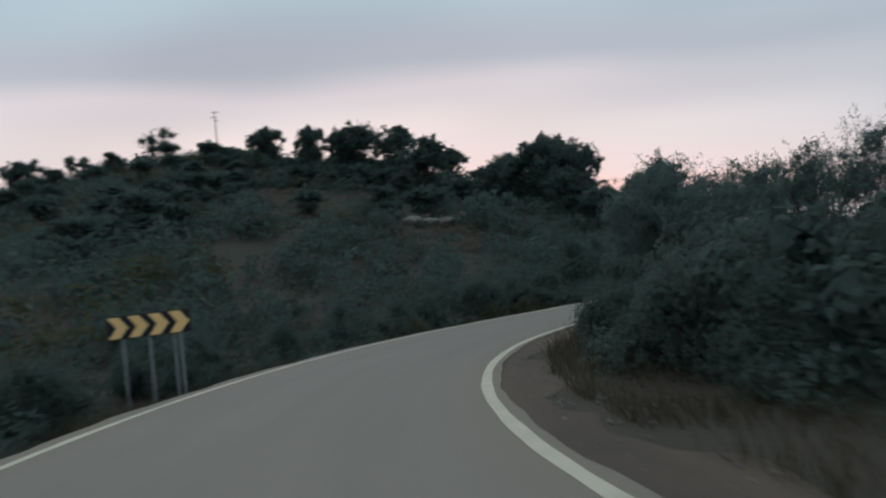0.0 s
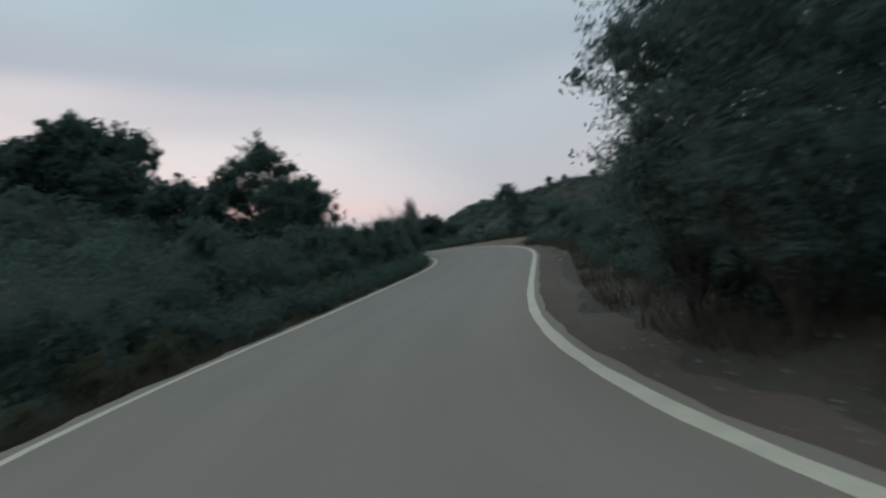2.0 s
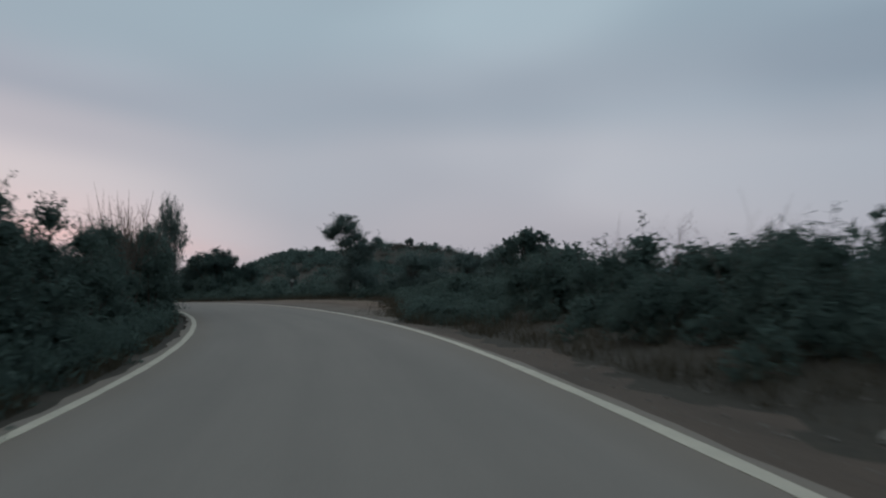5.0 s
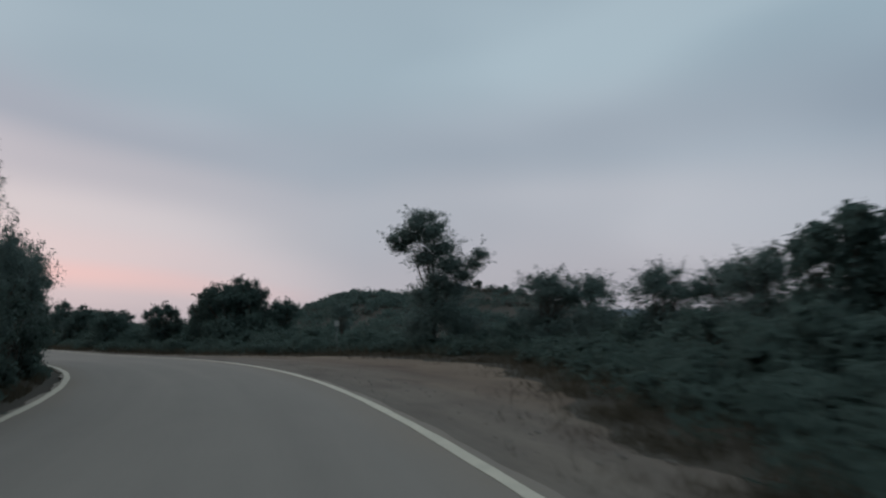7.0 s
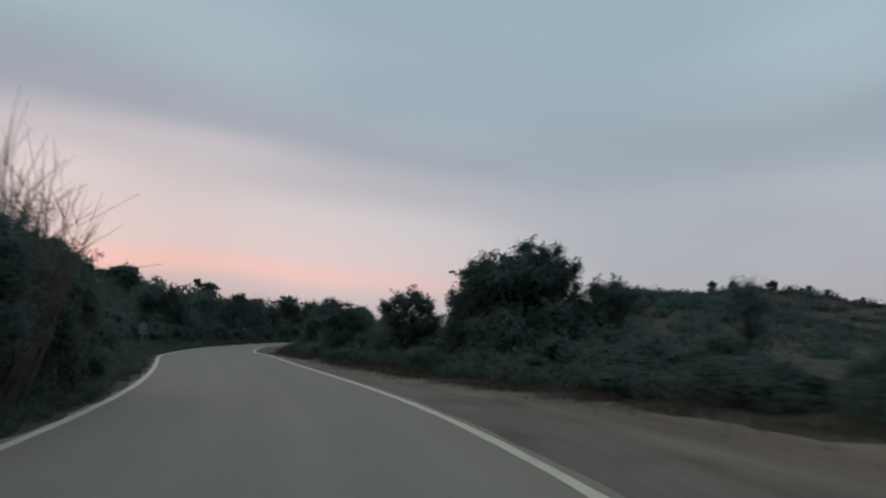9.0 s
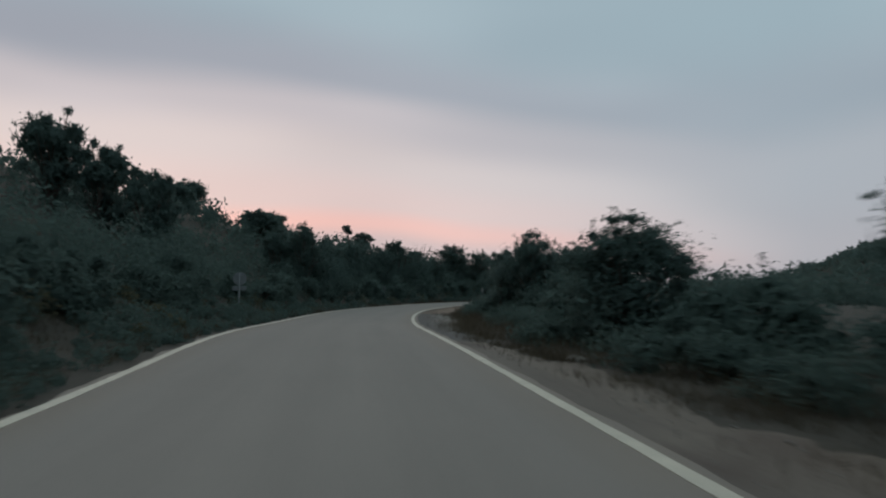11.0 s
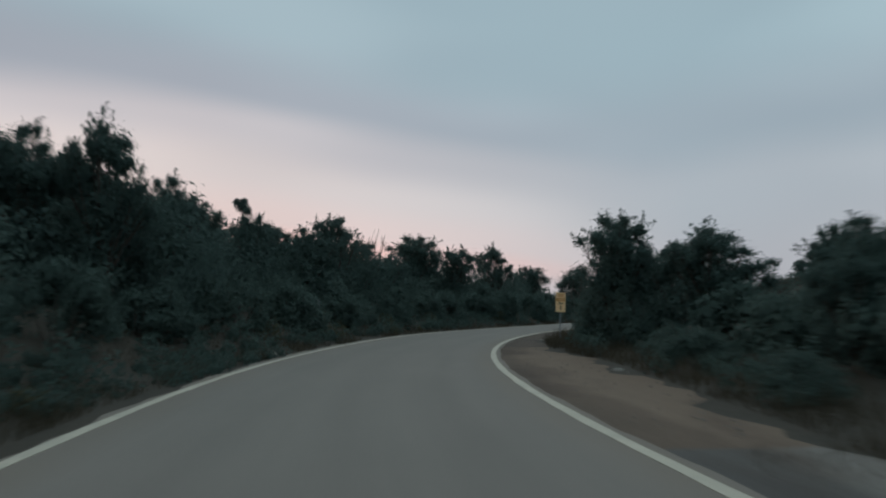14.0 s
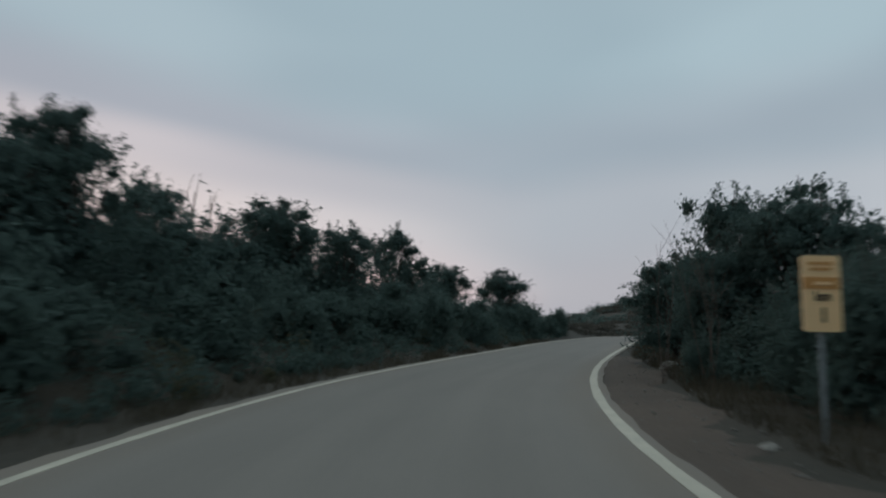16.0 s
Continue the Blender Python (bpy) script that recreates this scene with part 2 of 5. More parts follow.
# a darker brown than the other dirt, for two stretches of verge
M_EARTH = strip_material("darker_earth", (0.12, 0.086, 0.064), (0.055, 0.044, 0.036), (0.062, 0.048, 0.037), rut=0.0, streak=0.3, patch=0.5, fine=16, rough=0.95, bump=0.6)
# these three leaf greens hold some teal of the windscreen's veil
M_OAK = leaf_material("oak_leaf", (0.094, 0.136, 0.12), (0.076, 0.112, 0.099))
M_OLIVE = leaf_material("olive_leaf", (0.142, 0.188, 0.17), (0.108, 0.15, 0.135))
M_LENTISK = leaf_material("bush_leaf", (0.1, 0.14, 0.12), (0.078, 0.113, 0.098))
# the broom's dry yellow, with some headlight yellow left in the colour
M_BROOM = leaf_material("broom_leaf", (0.12, 0.115, 0.07), (0.075, 0.075, 0.05))
M_DRY = leaf_material("dry_grass", (0.105, 0.086, 0.06), (0.058, 0.052, 0.037))
M_STRAW = leaf_material("pale_straw", (0.2, 0.18, 0.147), (0.13, 0.115, 0.092))
M_HEATH = leaf_material("brown_heath", (0.095, 0.089, 0.074), (0.068, 0.065, 0.055))
M_BARK = material("bark", (0.11, 0.09, 0.075), (0.045, 0.038, 0.032), scale=3, fine=28, rough=0.95, bump=0.8)
M_TWIG = material("bare_twig", (0.16, 0.125, 0.10), (0.08, 0.065, 0.055), scale=3, fine=28, rough=0.95, bump=0.5)
M_STONE = material("limestone", (0.26, 0.24, 0.21), (0.15, 0.135, 0.115), scale=2, fine=18, rough=0.95, bump=0.7, randomise=0.25)
M_GALV = material("galvanised_steel", (0.20, 0.21, 0.21), (0.13, 0.14, 0.14), scale=5, fine=50, rough=0.7, bump=0.05, metallic=0.2)
M_ALU = material("weathered_aluminium", (0.17, 0.185, 0.185), (0.11, 0.12, 0.12), scale=5, fine=40, rough=0.7, bump=0.05, metallic=0.1)
# white sheeting coloured amber: the headlights' light is put into the base
M_HEADLIT_AMBER = material("reflective_sheeting", (1.0, 0.64, 0.29), (0.94, 0.56, 0.22), scale=4, fine=40, rough=0.4, bump=0.03)
# cream and ochre of the kilometre sign, with headlight warmth put into both
M_CREAM = material("sign_cream_headlit", (1.0, 0.66, 0.36), (0.92, 0.57, 0.28), scale=5, fine=40, rough=0.45, bump=0.03)
M_OCHRE = material("sign_ochre_headlit", (0.72, 0.34, 0.11), (0.58, 0.26, 0.085), scale=6, fine=40, rough=0.5, bump=0.03)
M_BLACK = material("sign_black", (0.02, 0.02, 0.02), (0.012, 0.012, 0.012), scale=4, fine=40, rough=0.5, bump=0.03)
M_WHITE = material("white_enamel", (0.36, 0.36, 0.34), (0.22, 0.22, 0.2), scale=9, fine=50, rough=0.5, bump=0.05)
# the haze of distance is put into this pale blue-grey
M_FAR = material("hazed_distant_hill", (0.19, 0.215, 0.245), (0.15, 0.178, 0.208), scale=0.01, fine=0.08, rough=1.0, bump=0)
M_POLE = material("grey_timber", (0.20, 0.17, 0.14), (0.11, 0.095, 0.08), scale=2, fine=25, rough=0.9, bump=0.4)

# ---- the plan of the road ----
STEP = 0.5
SS = np.arange(-42.0, 260.0, STEP)
kk = np.interp(SS, S0 + 5.0 * np.arange(len(BEND)), BEND)
gg = np.interp(SS, S0 + 10.0 * np.arange(len(SLOPE)), SLOPE)
i0 = int(round((0 - SS[0]) / STEP))
trap = lambda a: np.concatenate([[0], np.cumsum((a[1:] + a[:-1]) / 2 * STEP)])
TH = trap(kk)
TH -= TH[i0]
RX, RY, RZ = trap(-np.sin(TH)), trap(np.cos(TH)), trap(gg)
RX, RY, RZ = RX - RX[i0], RY - RY[i0], RZ - RZ[i0]
HALF = 2.75


def on_road(s, o, up=0.0):
    """The place s metres along the road and o to the right of its middle."""
    x, y, z, a = (np.interp(s, SS, v) for v in (RX, RY, RZ, TH))
    return Vector((x + math.cos(a) * o, y + math.sin(a) * o, z + up))


def heading(s):
    return float(np.interp(s, SS, TH))


def nearest(x, y):
    """Distance from the road, its height there, the side (right is +) and s, for arrays."""
    x, y = np.asarray(x, float), np.asarray(y, float)
    best = np.full(x.shape, 1e18)
    idx = np.zeros(x.shape, int)
    for j in range(0, len(SS), 2):
        d = (x - RX[j]) ** 2 + (y - RY[j]) ** 2
        c = d < best
        best[c], idx[c] = d[c], j
    o = (x - RX[idx]) * np.cos(TH[idx]) + (y - RY[idx]) * np.sin(TH[idx])
    return np.sqrt(best), RZ[idx], np.sign(o), SS[idx]


def smooth(a, b, v):
    u = np.clip((v - a) / (b - a), 0, 1)
    return u * u * (3 - 2 * u)


def wave(x, y):
    return (np.sin(x * 0.31 + 1.3 * np.sin(y * 0.17)) + np.sin(y * 0.37 + 1.1 * np.sin(x * 0.23)) + 0.6 * np.sin(x * 0.83 + y * 0.61)) / 2.6


def ground_z(x, y):
    d, rz, sd, s = nearest(x, y)
    x, y = np.asarray(x, float), np.asarray(y, float)
    bump = lambda cx, cy, a, w: a * np.exp(-((x - cx) ** 2 + (y - cy) ** 2) / (2 * w * w))
    near_hills = bump(-42, 112, 21.5, 50) + bump(8, 212, 14.2, 45)
    far_hills = bump(362, 292, 26, 58) + bump(-220, 330, 45, 120)
    low_ridge = bump(140, 150, 5, 24) + bump(165, 175, 6.5, 24)
    hollow = bump(100, 55, -4, 30) + bump(165, 75, -6, 38)
    left = (sd < 0) & (s > 70)
    bank = np.where(left, 1.1 * smooth(3.6, 7.5, d), 0.25 * smooth(4.0, 7.0, d) * (sd < 0))
    bank = bank + np.where((sd > 0) & (s < 52) & (s > 6), 0.35 * smooth(3.6, 6.5, d), 0)
    bank = bank - np.where(sd < 0, 0.62 * smooth(3.25, 4.6, d) * smooth(-8, 2, s) * (1 - smooth(14, 24, s)), 0)
    z = rz - 0.06 + bank + near_hills * smooth(3.5, 30, d) + far_hills * smooth(15, 110, d) + hollow * smooth(8, 40, d) + low_ridge * smooth(8, 32, d)
    z = z + 0.25 * wave(x, y) * smooth(4.5, 16, d) - np.minimum(rz, 3) * smooth(150, 600, d)
    return z


def gz(x, y):
    return float(ground_z(np.array([x]), np.array([y]))[0])


# ---- building helpers ----
def mesh_of(name, verts, faces, mat, smooth_shade=False):
    me = bpy.data.meshes.new(name)
    verts, faces = np.asarray(verts, np.float32), np.asarray(faces, np.int32)
    k = faces.shape[1]
    me.vertices.add(len(verts))
    me.vertices.foreach_set("co", verts.ravel())
    me.loops.add(faces.size)
    me.loops.foreach_set("vertex_index", faces.ravel())
    me.polygons.add(len(faces))
    me.polygons.foreach_set("loop_start", np.arange(0, faces.size, k, dtype=np.int32))
    me.polygons.foreach_set("loop_total", np.full(len(faces), k, np.int32))
    me.polygons.foreach_set("use_smooth", np.full(len(faces), smooth_shade))
    me.materials.append(mat)
    me.update(calc_edges=True)
    return me


def lengthwise(me, along, across):
    """Gives a strip's vertices their place along and across the road, for its wear."""
    for key, values in (("along", along), ("across", across)):
        me.attributes.new(key, "FLOAT", "POINT").data.foreach_set("value", np.asarray(values, np.float32))
    return me


def child(name, me, parent, label=""):
    ob = new(name, me)
    ob.parent = parent
    return tagged(ob, label) if label else ob


def part(name, bm, mat, parent, label=""):
    me = bpy.data.meshes.new(name)
    bm.to_mesh(me)
    bm.free()
    me.materials.append(mat)
    return child(name, me, parent, label)


def box(bm, size, at=(0, 0, 0), bevel=0.0, turn=None):
    r = bmesh.ops.create_cube(bm, size=1)
    m = Matrix.Translation(at) @ (turn or Matrix()) @ Matrix.Diagonal((*size, 1))
    bmesh.ops.transform(bm, matrix=m, verts=r["verts"])
    if bevel:
        es = list({e for v in r["verts"] for e in v.link_edges})
        bmesh.ops.bevel(bm, geom=es, offset=bevel, segments=2, affect="EDGES")


def tubes(lines, sides=6):
    """Verts and quads of tapered tubes along lines of (point, radius)."""
    V, F = [], []
    for line in lines:
        first = len(V)
        for i, (p, r) in enumerate(line):
            a, b = Vector(line[max(i - 1, 0)][0]), Vector(line[min(i + 1, len(line) - 1)][0])
            d = (b - a).normalized() if (b - a).length > 1e-6 else Vector((0, 0, 1))
            u = d.orthogonal().normalized()
            w = d.cross(u)
            for k in range(sides):
                t = 2 * math.pi * k / sides
                V.append(tuple(Vector(p) + (u * math.cos(t) + w * math.sin(t)) * r))
        for i in range(len(line) - 1):
            for k in range(sides):
                a = first + i * sides + k
                b = first + i * sides + (k + 1) % sides
                F.append((a, b, b + sides, a + sides))
    return V, F


def leaves(centres, normals, length, width, rng):
    """Small pointed leaves at the centres, three corners each."""
    n = len(centres)
    nrm = normals / (np.linalg.norm(normals, axis=1, keepdims=True) + 1e-9)
    t = rng.normal(size=(n, 3))
    t -= (t * nrm).sum(1, keepdims=True) * nrm
    t /= np.linalg.norm(t, axis=1, keepdims=True) + 1e-9
    b = np.cross(nrm, t)
    L = (length * rng.uniform(0.6, 1.25, n))[:, None]
    Wd = (width * rng.uniform(0.7, 1.2, n))[:, None]
    foot = centres - t * L * 0.4
    V = np.stack([foot - b * Wd / 2, foot + b * Wd / 2, centres + t * L * 0.6], 1).reshape(-1, 3)
    return V, np.arange(3 * n).reshape(-1, 3)


def crown_points(blobs, n, rng, shell=0.55, squash=0.8):
    """Leaf places and outward ways in a crown made of overlapping clumps."""
    blobs = np.array(blobs, float)
    w = blobs[:, 3] ** 2
    pick = rng.choice(len(blobs), n, p=w / w.sum())
    d = rng.normal(size=(n, 3))
    d /= np.linalg.norm(d, axis=1, keepdims=True)
    r = np.where(rng.random(n) < 0.7, rng.uniform(shell, 1.0, n), rng.uniform(0.1, shell, n))
    r = r * (1 + 0.2 * np.clip(rng.normal(size=n), -1.3, 1.3) * (rng.random(n) < 0.25))
    p = blobs[pick, :3] + d * (r * blobs[pick, 3])[:, None] * np.array([1, 1, squash])
    nv = d + rng.normal(size=(n, 3)) * 0.3
    return p, nv, np.where(r < shell, 1.9, 1.0)


def ragged_blobs(h, r, base, rng, n=9, lift=0.0):
    """A few large clumps in the middle and many small ones over their outside."""
    mid, half = (h + base) / 2, (h - base) / 2
    out = []
    for i in range(5):
        a, q = 1.257 * i + rng.uniform(-0.4, 0.4), r * rng.uniform(0.2, 0.42)
        br = r * rng.uniform(0.45, 0.58)
        out.append((math.cos(a) * q, math.sin(a) * q, mid + half * rng.uniform(-0.6, 0.3), br))
    out.append((rng.normal() * 0.1 * r, rng.normal() * 0.1 * r, h - r * 0.5, r * 0.45))
    for i in range(4):
        a, q = 1.571 * i + rng.uniform(-0.4, 0.4), r * rng.uniform(0.15, 0.4)
        out.append((math.cos(a) * q, math.sin(a) * q, mid + half * rng.uniform(0.05, 0.45), r * rng.uniform(0.36, 0.46)))
    for i in range(2 * n):
        u = rng.normal(size=3)
        u /= np.linalg.norm(u)
        u[2] = abs(u[2]) if rng.random() < 0.75 else u[2]
        br = r * rng.uniform(0.13, 0.27)
        k = rng.uniform(0.72, 0.98)
        out.append((u[0] * (r - br) * k, u[1] * (r - br) * k, mid + u[2] * (half - br * 0.8) * k, br))
    return out


def make_tree(kind, h, r, base, n, leaf, seed, mat, label, category, blobs=None, trunks=1, lean=0.0, tr=0.12, nblob=10, slim=0.5, sprigs=0, reach=0.5):
    rng = np.random.default_rng(seed)
    top = new(kind)
    tagged(top, label, category)
    bl = blobs or ragged_blobs(h, r, base, rng, nblob)
    lines = []
    for k in range(trunks):
        a = rng.uniform(0, 6.283)
        foot = Vector((math.cos(a) * tr * (trunks > 1), math.sin(a) * tr * (trunks > 1), -0.25))
        fork = Vector((lean * 0.5 + rng.normal() * 0.15, rng.normal() * 0.15, max(base * 0.9, 0.5)))
        midp = foot.lerp(fork, 0.5) + Vector((rng.normal() * 0.08, rng.normal() * 0.08, 0))
        lines.append([(foot, tr * 1.35), (midp, tr), (fork, tr * 0.8)])
        for bx, by, bz, br in bl:
            if rng.random() < 0.45 / trunks + 0.08:
                e = Vector((bx, by, bz + br * 0.3))
                m1 = fork.lerp(e, 0.45) + Vector((rng.normal() * 0.12, rng.normal() * 0.12, 0.12))
                lines.append([(fork, tr * 0.55), (m1, tr * 0.33), (e, tr * 0.1)])
                for q in range(1 if n < 2500 else 2):
                    w = Vector(rng.normal(size=3)).normalized() * br * 0.7
                    lines.append([(m1.lerp(e, 0.4 + 0.2 * q), tr * 0.16), (e + w, tr * 0.05)])
    p, nv, big = crown_points(bl, n, rng)
    if sprigs:
        # thin leafy twigs that break up the outline
        big_first = np.array(bl)
        w = big_first[:, 3] ** 2
        extra, ways = [], []
        for i in range(sprigs):
            bx, by, bz, br = big_first[rng.choice(len(bl), p=w / w.sum())]
            d = rng.normal(size=3) * np.array([1, 1, 0.7]) + np.array([0, 0, 0.55])
            d /= np.linalg.norm(d)
            a = np.array([bx, by, bz]) + d * br * np.array([1, 1, 0.8]) * 0.75
            ln = br * 0.25 + reach * rng.uniform(0.35, 1.0)
            u = rng.uniform(0.1, 1.05, 26)[:, None]
            extra.append(a + d * ln * u + rng.normal(size=(26, 3)) * 0.045)
            ways.append(rng.normal(size=(26, 3)))
        p, nv = np.vstack([p, *extra]), np.vstack([nv, *ways])
        big = np.concatenate([big, np.full(26 * sprigs, 0.8)])
    child("trunk", mesh_of("trunk", *tubes(lines, 5), M_BARK, True), top)
    child("crown", mesh_of("crown", *leaves(p, nv, leaf * big, leaf * big * slim, rng), mat), top)
    return top


def make_bush(kind, h, r, n, leaf, seed, mat, label, category="bush", spiky=0):
    rng = np.random.default_rng(seed)
    top = new(kind)
    tagged(top, label, category)
    bl = []
    for i in range(9):
        a, q = rng.uniform(0, 6.283), math.sqrt(rng.random()) * r * 0.7
        br = r * rng.uniform(0.32, 0.5)
        zz = rng.uniform(br * 0.4, max(h - br, br * 0.5)) * (1 - 0.35 * q / r)
        bl.append((math.cos(a) * q, math.sin(a) * q, zz, br))
    bl.append((0, 0, h - r * 0.45, r * 0.42))
    p, nv, big = crown_points(bl, n, rng, squash=0.95)
    stems = []
    if spiky:
        extra, en = [], []
        for i in range(spiky):
            bx, by, bz, br = bl[rng.integers(len(bl))]
            d = Vector((rng.normal() * 0.5, rng.normal() * 0.5, 1.0)).normalized()
            foot = Vector((bx, by, bz)) + d * br * 0.6
            ln = rng.uniform(0.1, 0.45) * br + 0.1
            stems.append([(Vector((bx, by, bz)), 0.009), (foot + d * (br * 0.4 + ln), 0.003)])
            for k in range(14):
                u = rng.uniform(0.1, 1.0)
                extra.append(foot + d * (br * 0.4 + ln) * u + Vector(rng.normal(size=3)) * 0.05)
                en.append(Vector(rng.normal(size=3)))
        p = np.vstack([p, np.array(extra)])
        nv = np.vstack([nv, np.array(en)])
        big = np.concatenate([big, np.full(len(extra), 0.75)])
    p[:, 2] = np.maximum(p[:, 2], 0.02)
    for bx, by, bz, br in bl:
        stems.append([(Vector((bx * 0.15, by * 0.15, -0.15)), 0.035), (Vector((bx * 0.6, by * 0.6, bz * 0.6)), 0.022), (Vector((bx, by, bz + br * 0.4)), 0.008)])
    child("branchwork", mesh_of("branchwork", *tubes(stems, 4), M_BARK, True), top)
    child("foliage", mesh_of("foliage", *leaves(p, nv, leaf * big, leaf * big * 0.5, rng), mat), top)
    return top


# ---- ground, road, lines, dirt ----
def axis(lo, hi, fine, reach, grow=1.22):
    inner = list(np.arange(lo, hi + 0.01, fine))
    step, out = fine, [inner[-1]]
    while out[-1] < hi + reach:
        step *= grow
        out.append(out[-1] + step)
    step, low = fine, [inner[0]]
    while low[-1] > lo - reach:
        step *= grow
        low.append(low[-1] - step)
    return np.array(low[:0:-1] + inner + out[1:])


gx, gy = axis(-60, 125, 1.9, 3500), axis(-45, 215, 1.9, 3500)
GX, GY = np.meshgrid(gx, gy)
GZ = ground_z(GX.ravel(), GY.ravel())
nx, ny = len(gx), len(gy)
gi = np.arange(nx * ny).reshape(ny, nx)
quads = np.stack([gi[:-1, :-1], gi[:-1, 1:], gi[1:, 1:], gi[1:, :-1]], -1).reshape(-1, 4)
ground = new("ground", mesh_of("ground", np.stack([GX.ravel(), GY.ravel(), GZ], 1), quads, M_SOIL, True))
tagged(ground, "dry brown scrubland soil rising to a wooded hill", "ground", kind="structure")


def ribbon(name, s0, s1, lo, hi, up, drop, mat, rows=2, step=1.0, crown=0.0):
    """A strip along the road between the offsets lo(s) and hi(s), with skirts."""
    ss = np.arange(s0, s1 + 0.01, step)
    V, F, A, O = [], [], [], []
    cols = rows + 3
    for s in ss:
        a, b = lo(s), hi(s)
        os_ = [a] + [a + (b - a) * k / rows for k in range(rows + 1)] + [b]
        for k, o in enumerate(os_):
            edge = k in (0, cols - 1)
            V.append(tuple(on_road(s, o, (up - drop) if edge else up)))
            A.append(s)
            O.append(o)
    for i in range(len(ss) - 1):
        for k in range(cols - 1):
            a = i * cols + k
            F.append((a, a + 1, a + 1 + cols, a + cols))
    return new(name, lengthwise(mesh_of(name, V, F, mat, False), A, O))


rag = lambda s, k: 0.05 * math.sin(s * 1.7 + k) + 0.04 * math.sin(s * 4.1 + 2 * k)
road = ribbon("road", -40, 255, lambda s: -HALF - float(np.interp(s, (10, 25, 55, 75, 138, 152), (0.42, 0.26, 0.26, 0.15, 0.15, 0.36))) + rag(s, 1), lambda s: HALF + 0.2 + 0.4 * rag(s, 4), 0.0, 0.12, M_ASPHALT, rows=6, step=0.5)
tagged(road, "narrow worn grey asphalt country road", "road", kind="structure")
for name, o in (("road_line_1", -HALF), ("road_line_2", HALF)):
    ln = ribbon(name, -40, 255, lambda s: o - 0.075 + 0.12 * rag(s, 7 + o), lambda s: o + 0.075 + 0.12 * rag(s, 3 + o), 0.005, 0.004, M_LINE, rows=1, step=0.5)
    tagged(ln, "worn white painted line along the road edge", "road marking", kind="structure")


def dirt(name, s0, s1, hi, label, mat=M_DIRT):
    """Packed dirt from the edge of the asphalt to the offset hi(s), lying on the ground."""
    ss = np.arange(s0, s1 + 0.01, 0.5)
    cols = 9
    P, O, A, X = [], [], [], []
    for s in ss:
        b_ = hi(s)
        for k in range(cols):
            o = HALF + 0.12 + (b_ - HALF - 0.12) * k / (cols - 1)
            P.append(on_road(s, o, 0))
            O.append(k / (cols - 1))
            A.append(s)
            X.append(o)
    P, O = np.array(P), np.array(O)
    g = ground_z(P[:, 0], P[:, 1])
    off = np.where(O > 0.99, -0.10, 0.035 * (1 - O) + 0.012)
    P[:, 2] = np.where(O < 0.01, P[:, 2] - 0.02, g + off)
    idx = np.arange(len(P)).reshape(len(ss), cols)
    F = np.stack([idx[:-1, :-1], idx[:-1, 1:], idx[1:, 1:], idx[1:, :-1]], -1).reshape(-1, 4)
    return tagged(new(name, lengthwise(mesh_of(name, P, F, mat, True), A, X)), label, "dirt verge", kind="structure")


def knots(points):
    xs, ys = zip(*points)
    return lambda s: float(np.interp(s, xs, ys)) + 0.22 * math.sin(s * 0.9) + 0.16 * math.sin(s * 2.3) + 0.1 * math.sin(s * 5.1)


LAY_BY = [(54, 3.4), (59, 4.7), (64, 6.4), (70, 8.6), (76, 8.2), (84, 6.6), (92, 5.4), (104, 4.6), (112, 3.9)]
VERGE = [(112, 3.9), (120, 4.3), (126, 5.2), (136, 4.9), (141, 5.4), (146, 5.6), (150, 5.2), (154, 4.5), (158, 4.2), (170, 4.4), (178, 3.5)]
VERGE_2 = [(-20, 3.8), (10, 3.7), (20, 3.8), (35, 4.2), (48, 3.8), (54, 3.4)]
dirt("lay_by", 54, 112, knots(LAY_BY), "packed pale dirt lay-by beside the road")
dirt("dirt_verge", 112, 136, knots(VERGE), "dark broken verge with pale grey gravel behind it", M_GRAVEL)
dirt("dirt_verge", 136, 154, knots(VERGE), "bare brown dirt verge with some headlight warmth in its colour", M_BROWN)
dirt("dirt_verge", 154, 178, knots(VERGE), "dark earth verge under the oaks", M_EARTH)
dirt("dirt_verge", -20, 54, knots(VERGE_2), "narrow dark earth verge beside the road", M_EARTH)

# ---- plants ----
rnd = random.Random(7)


def put(proto, x, y, h_scale=1.0, w_scale=None, sink=0.05, group=""):
    w = w_scale or h_scale
    m = Matrix.Translation((x, y, gz(x, y) - sink)) @ Matrix.Rotation(rnd.uniform(0, 6.283), 4, "Z")
    ob = copy_thing(proto, m)
    ob.scale = (w, w, h_scale)
    if group:
        ob["group"] = group
    return ob


# kept free before the signs: x, y, radius
FREE = [(-4.2, 6.4, 1.6), (-3.3, 4.6, 1.2), (71.0, 135.9, 0.9), (70.2, 134.7, 1.0), (49.6, 110.8, 0.9)]


def clear_of_signs(x, y):
    return all((x - a) ** 2 + (y - b) ** 2 > c * c for a, b, c in FREE)


def put_so(proto, s, o, h=1.0, w=None, group=""):
    p = on_road(s, o)
    return put(proto, p.x, p.y, h, w, group=group)


OAK = "dark green holm oak with a dense rounded crown"
OLI = "grey-green wild olive tree with loose feathery twigs"
BUS = "dense dark green roadside bush"
oaks = [make_tree("oak_tree", 5.0, 2.4, 0.15, 9600, 0.14, 10 + i, M_OAK, OAK, "tree", nblob=15, sprigs=80, reach=0.35) for i in range(3)]
far_oaks = [make_tree("oak_tree", 5.0, 2.3, 0.5, 1400, 0.36, 20 + i, M_OAK, OAK, "tree", nblob=12) for i in range(4)]
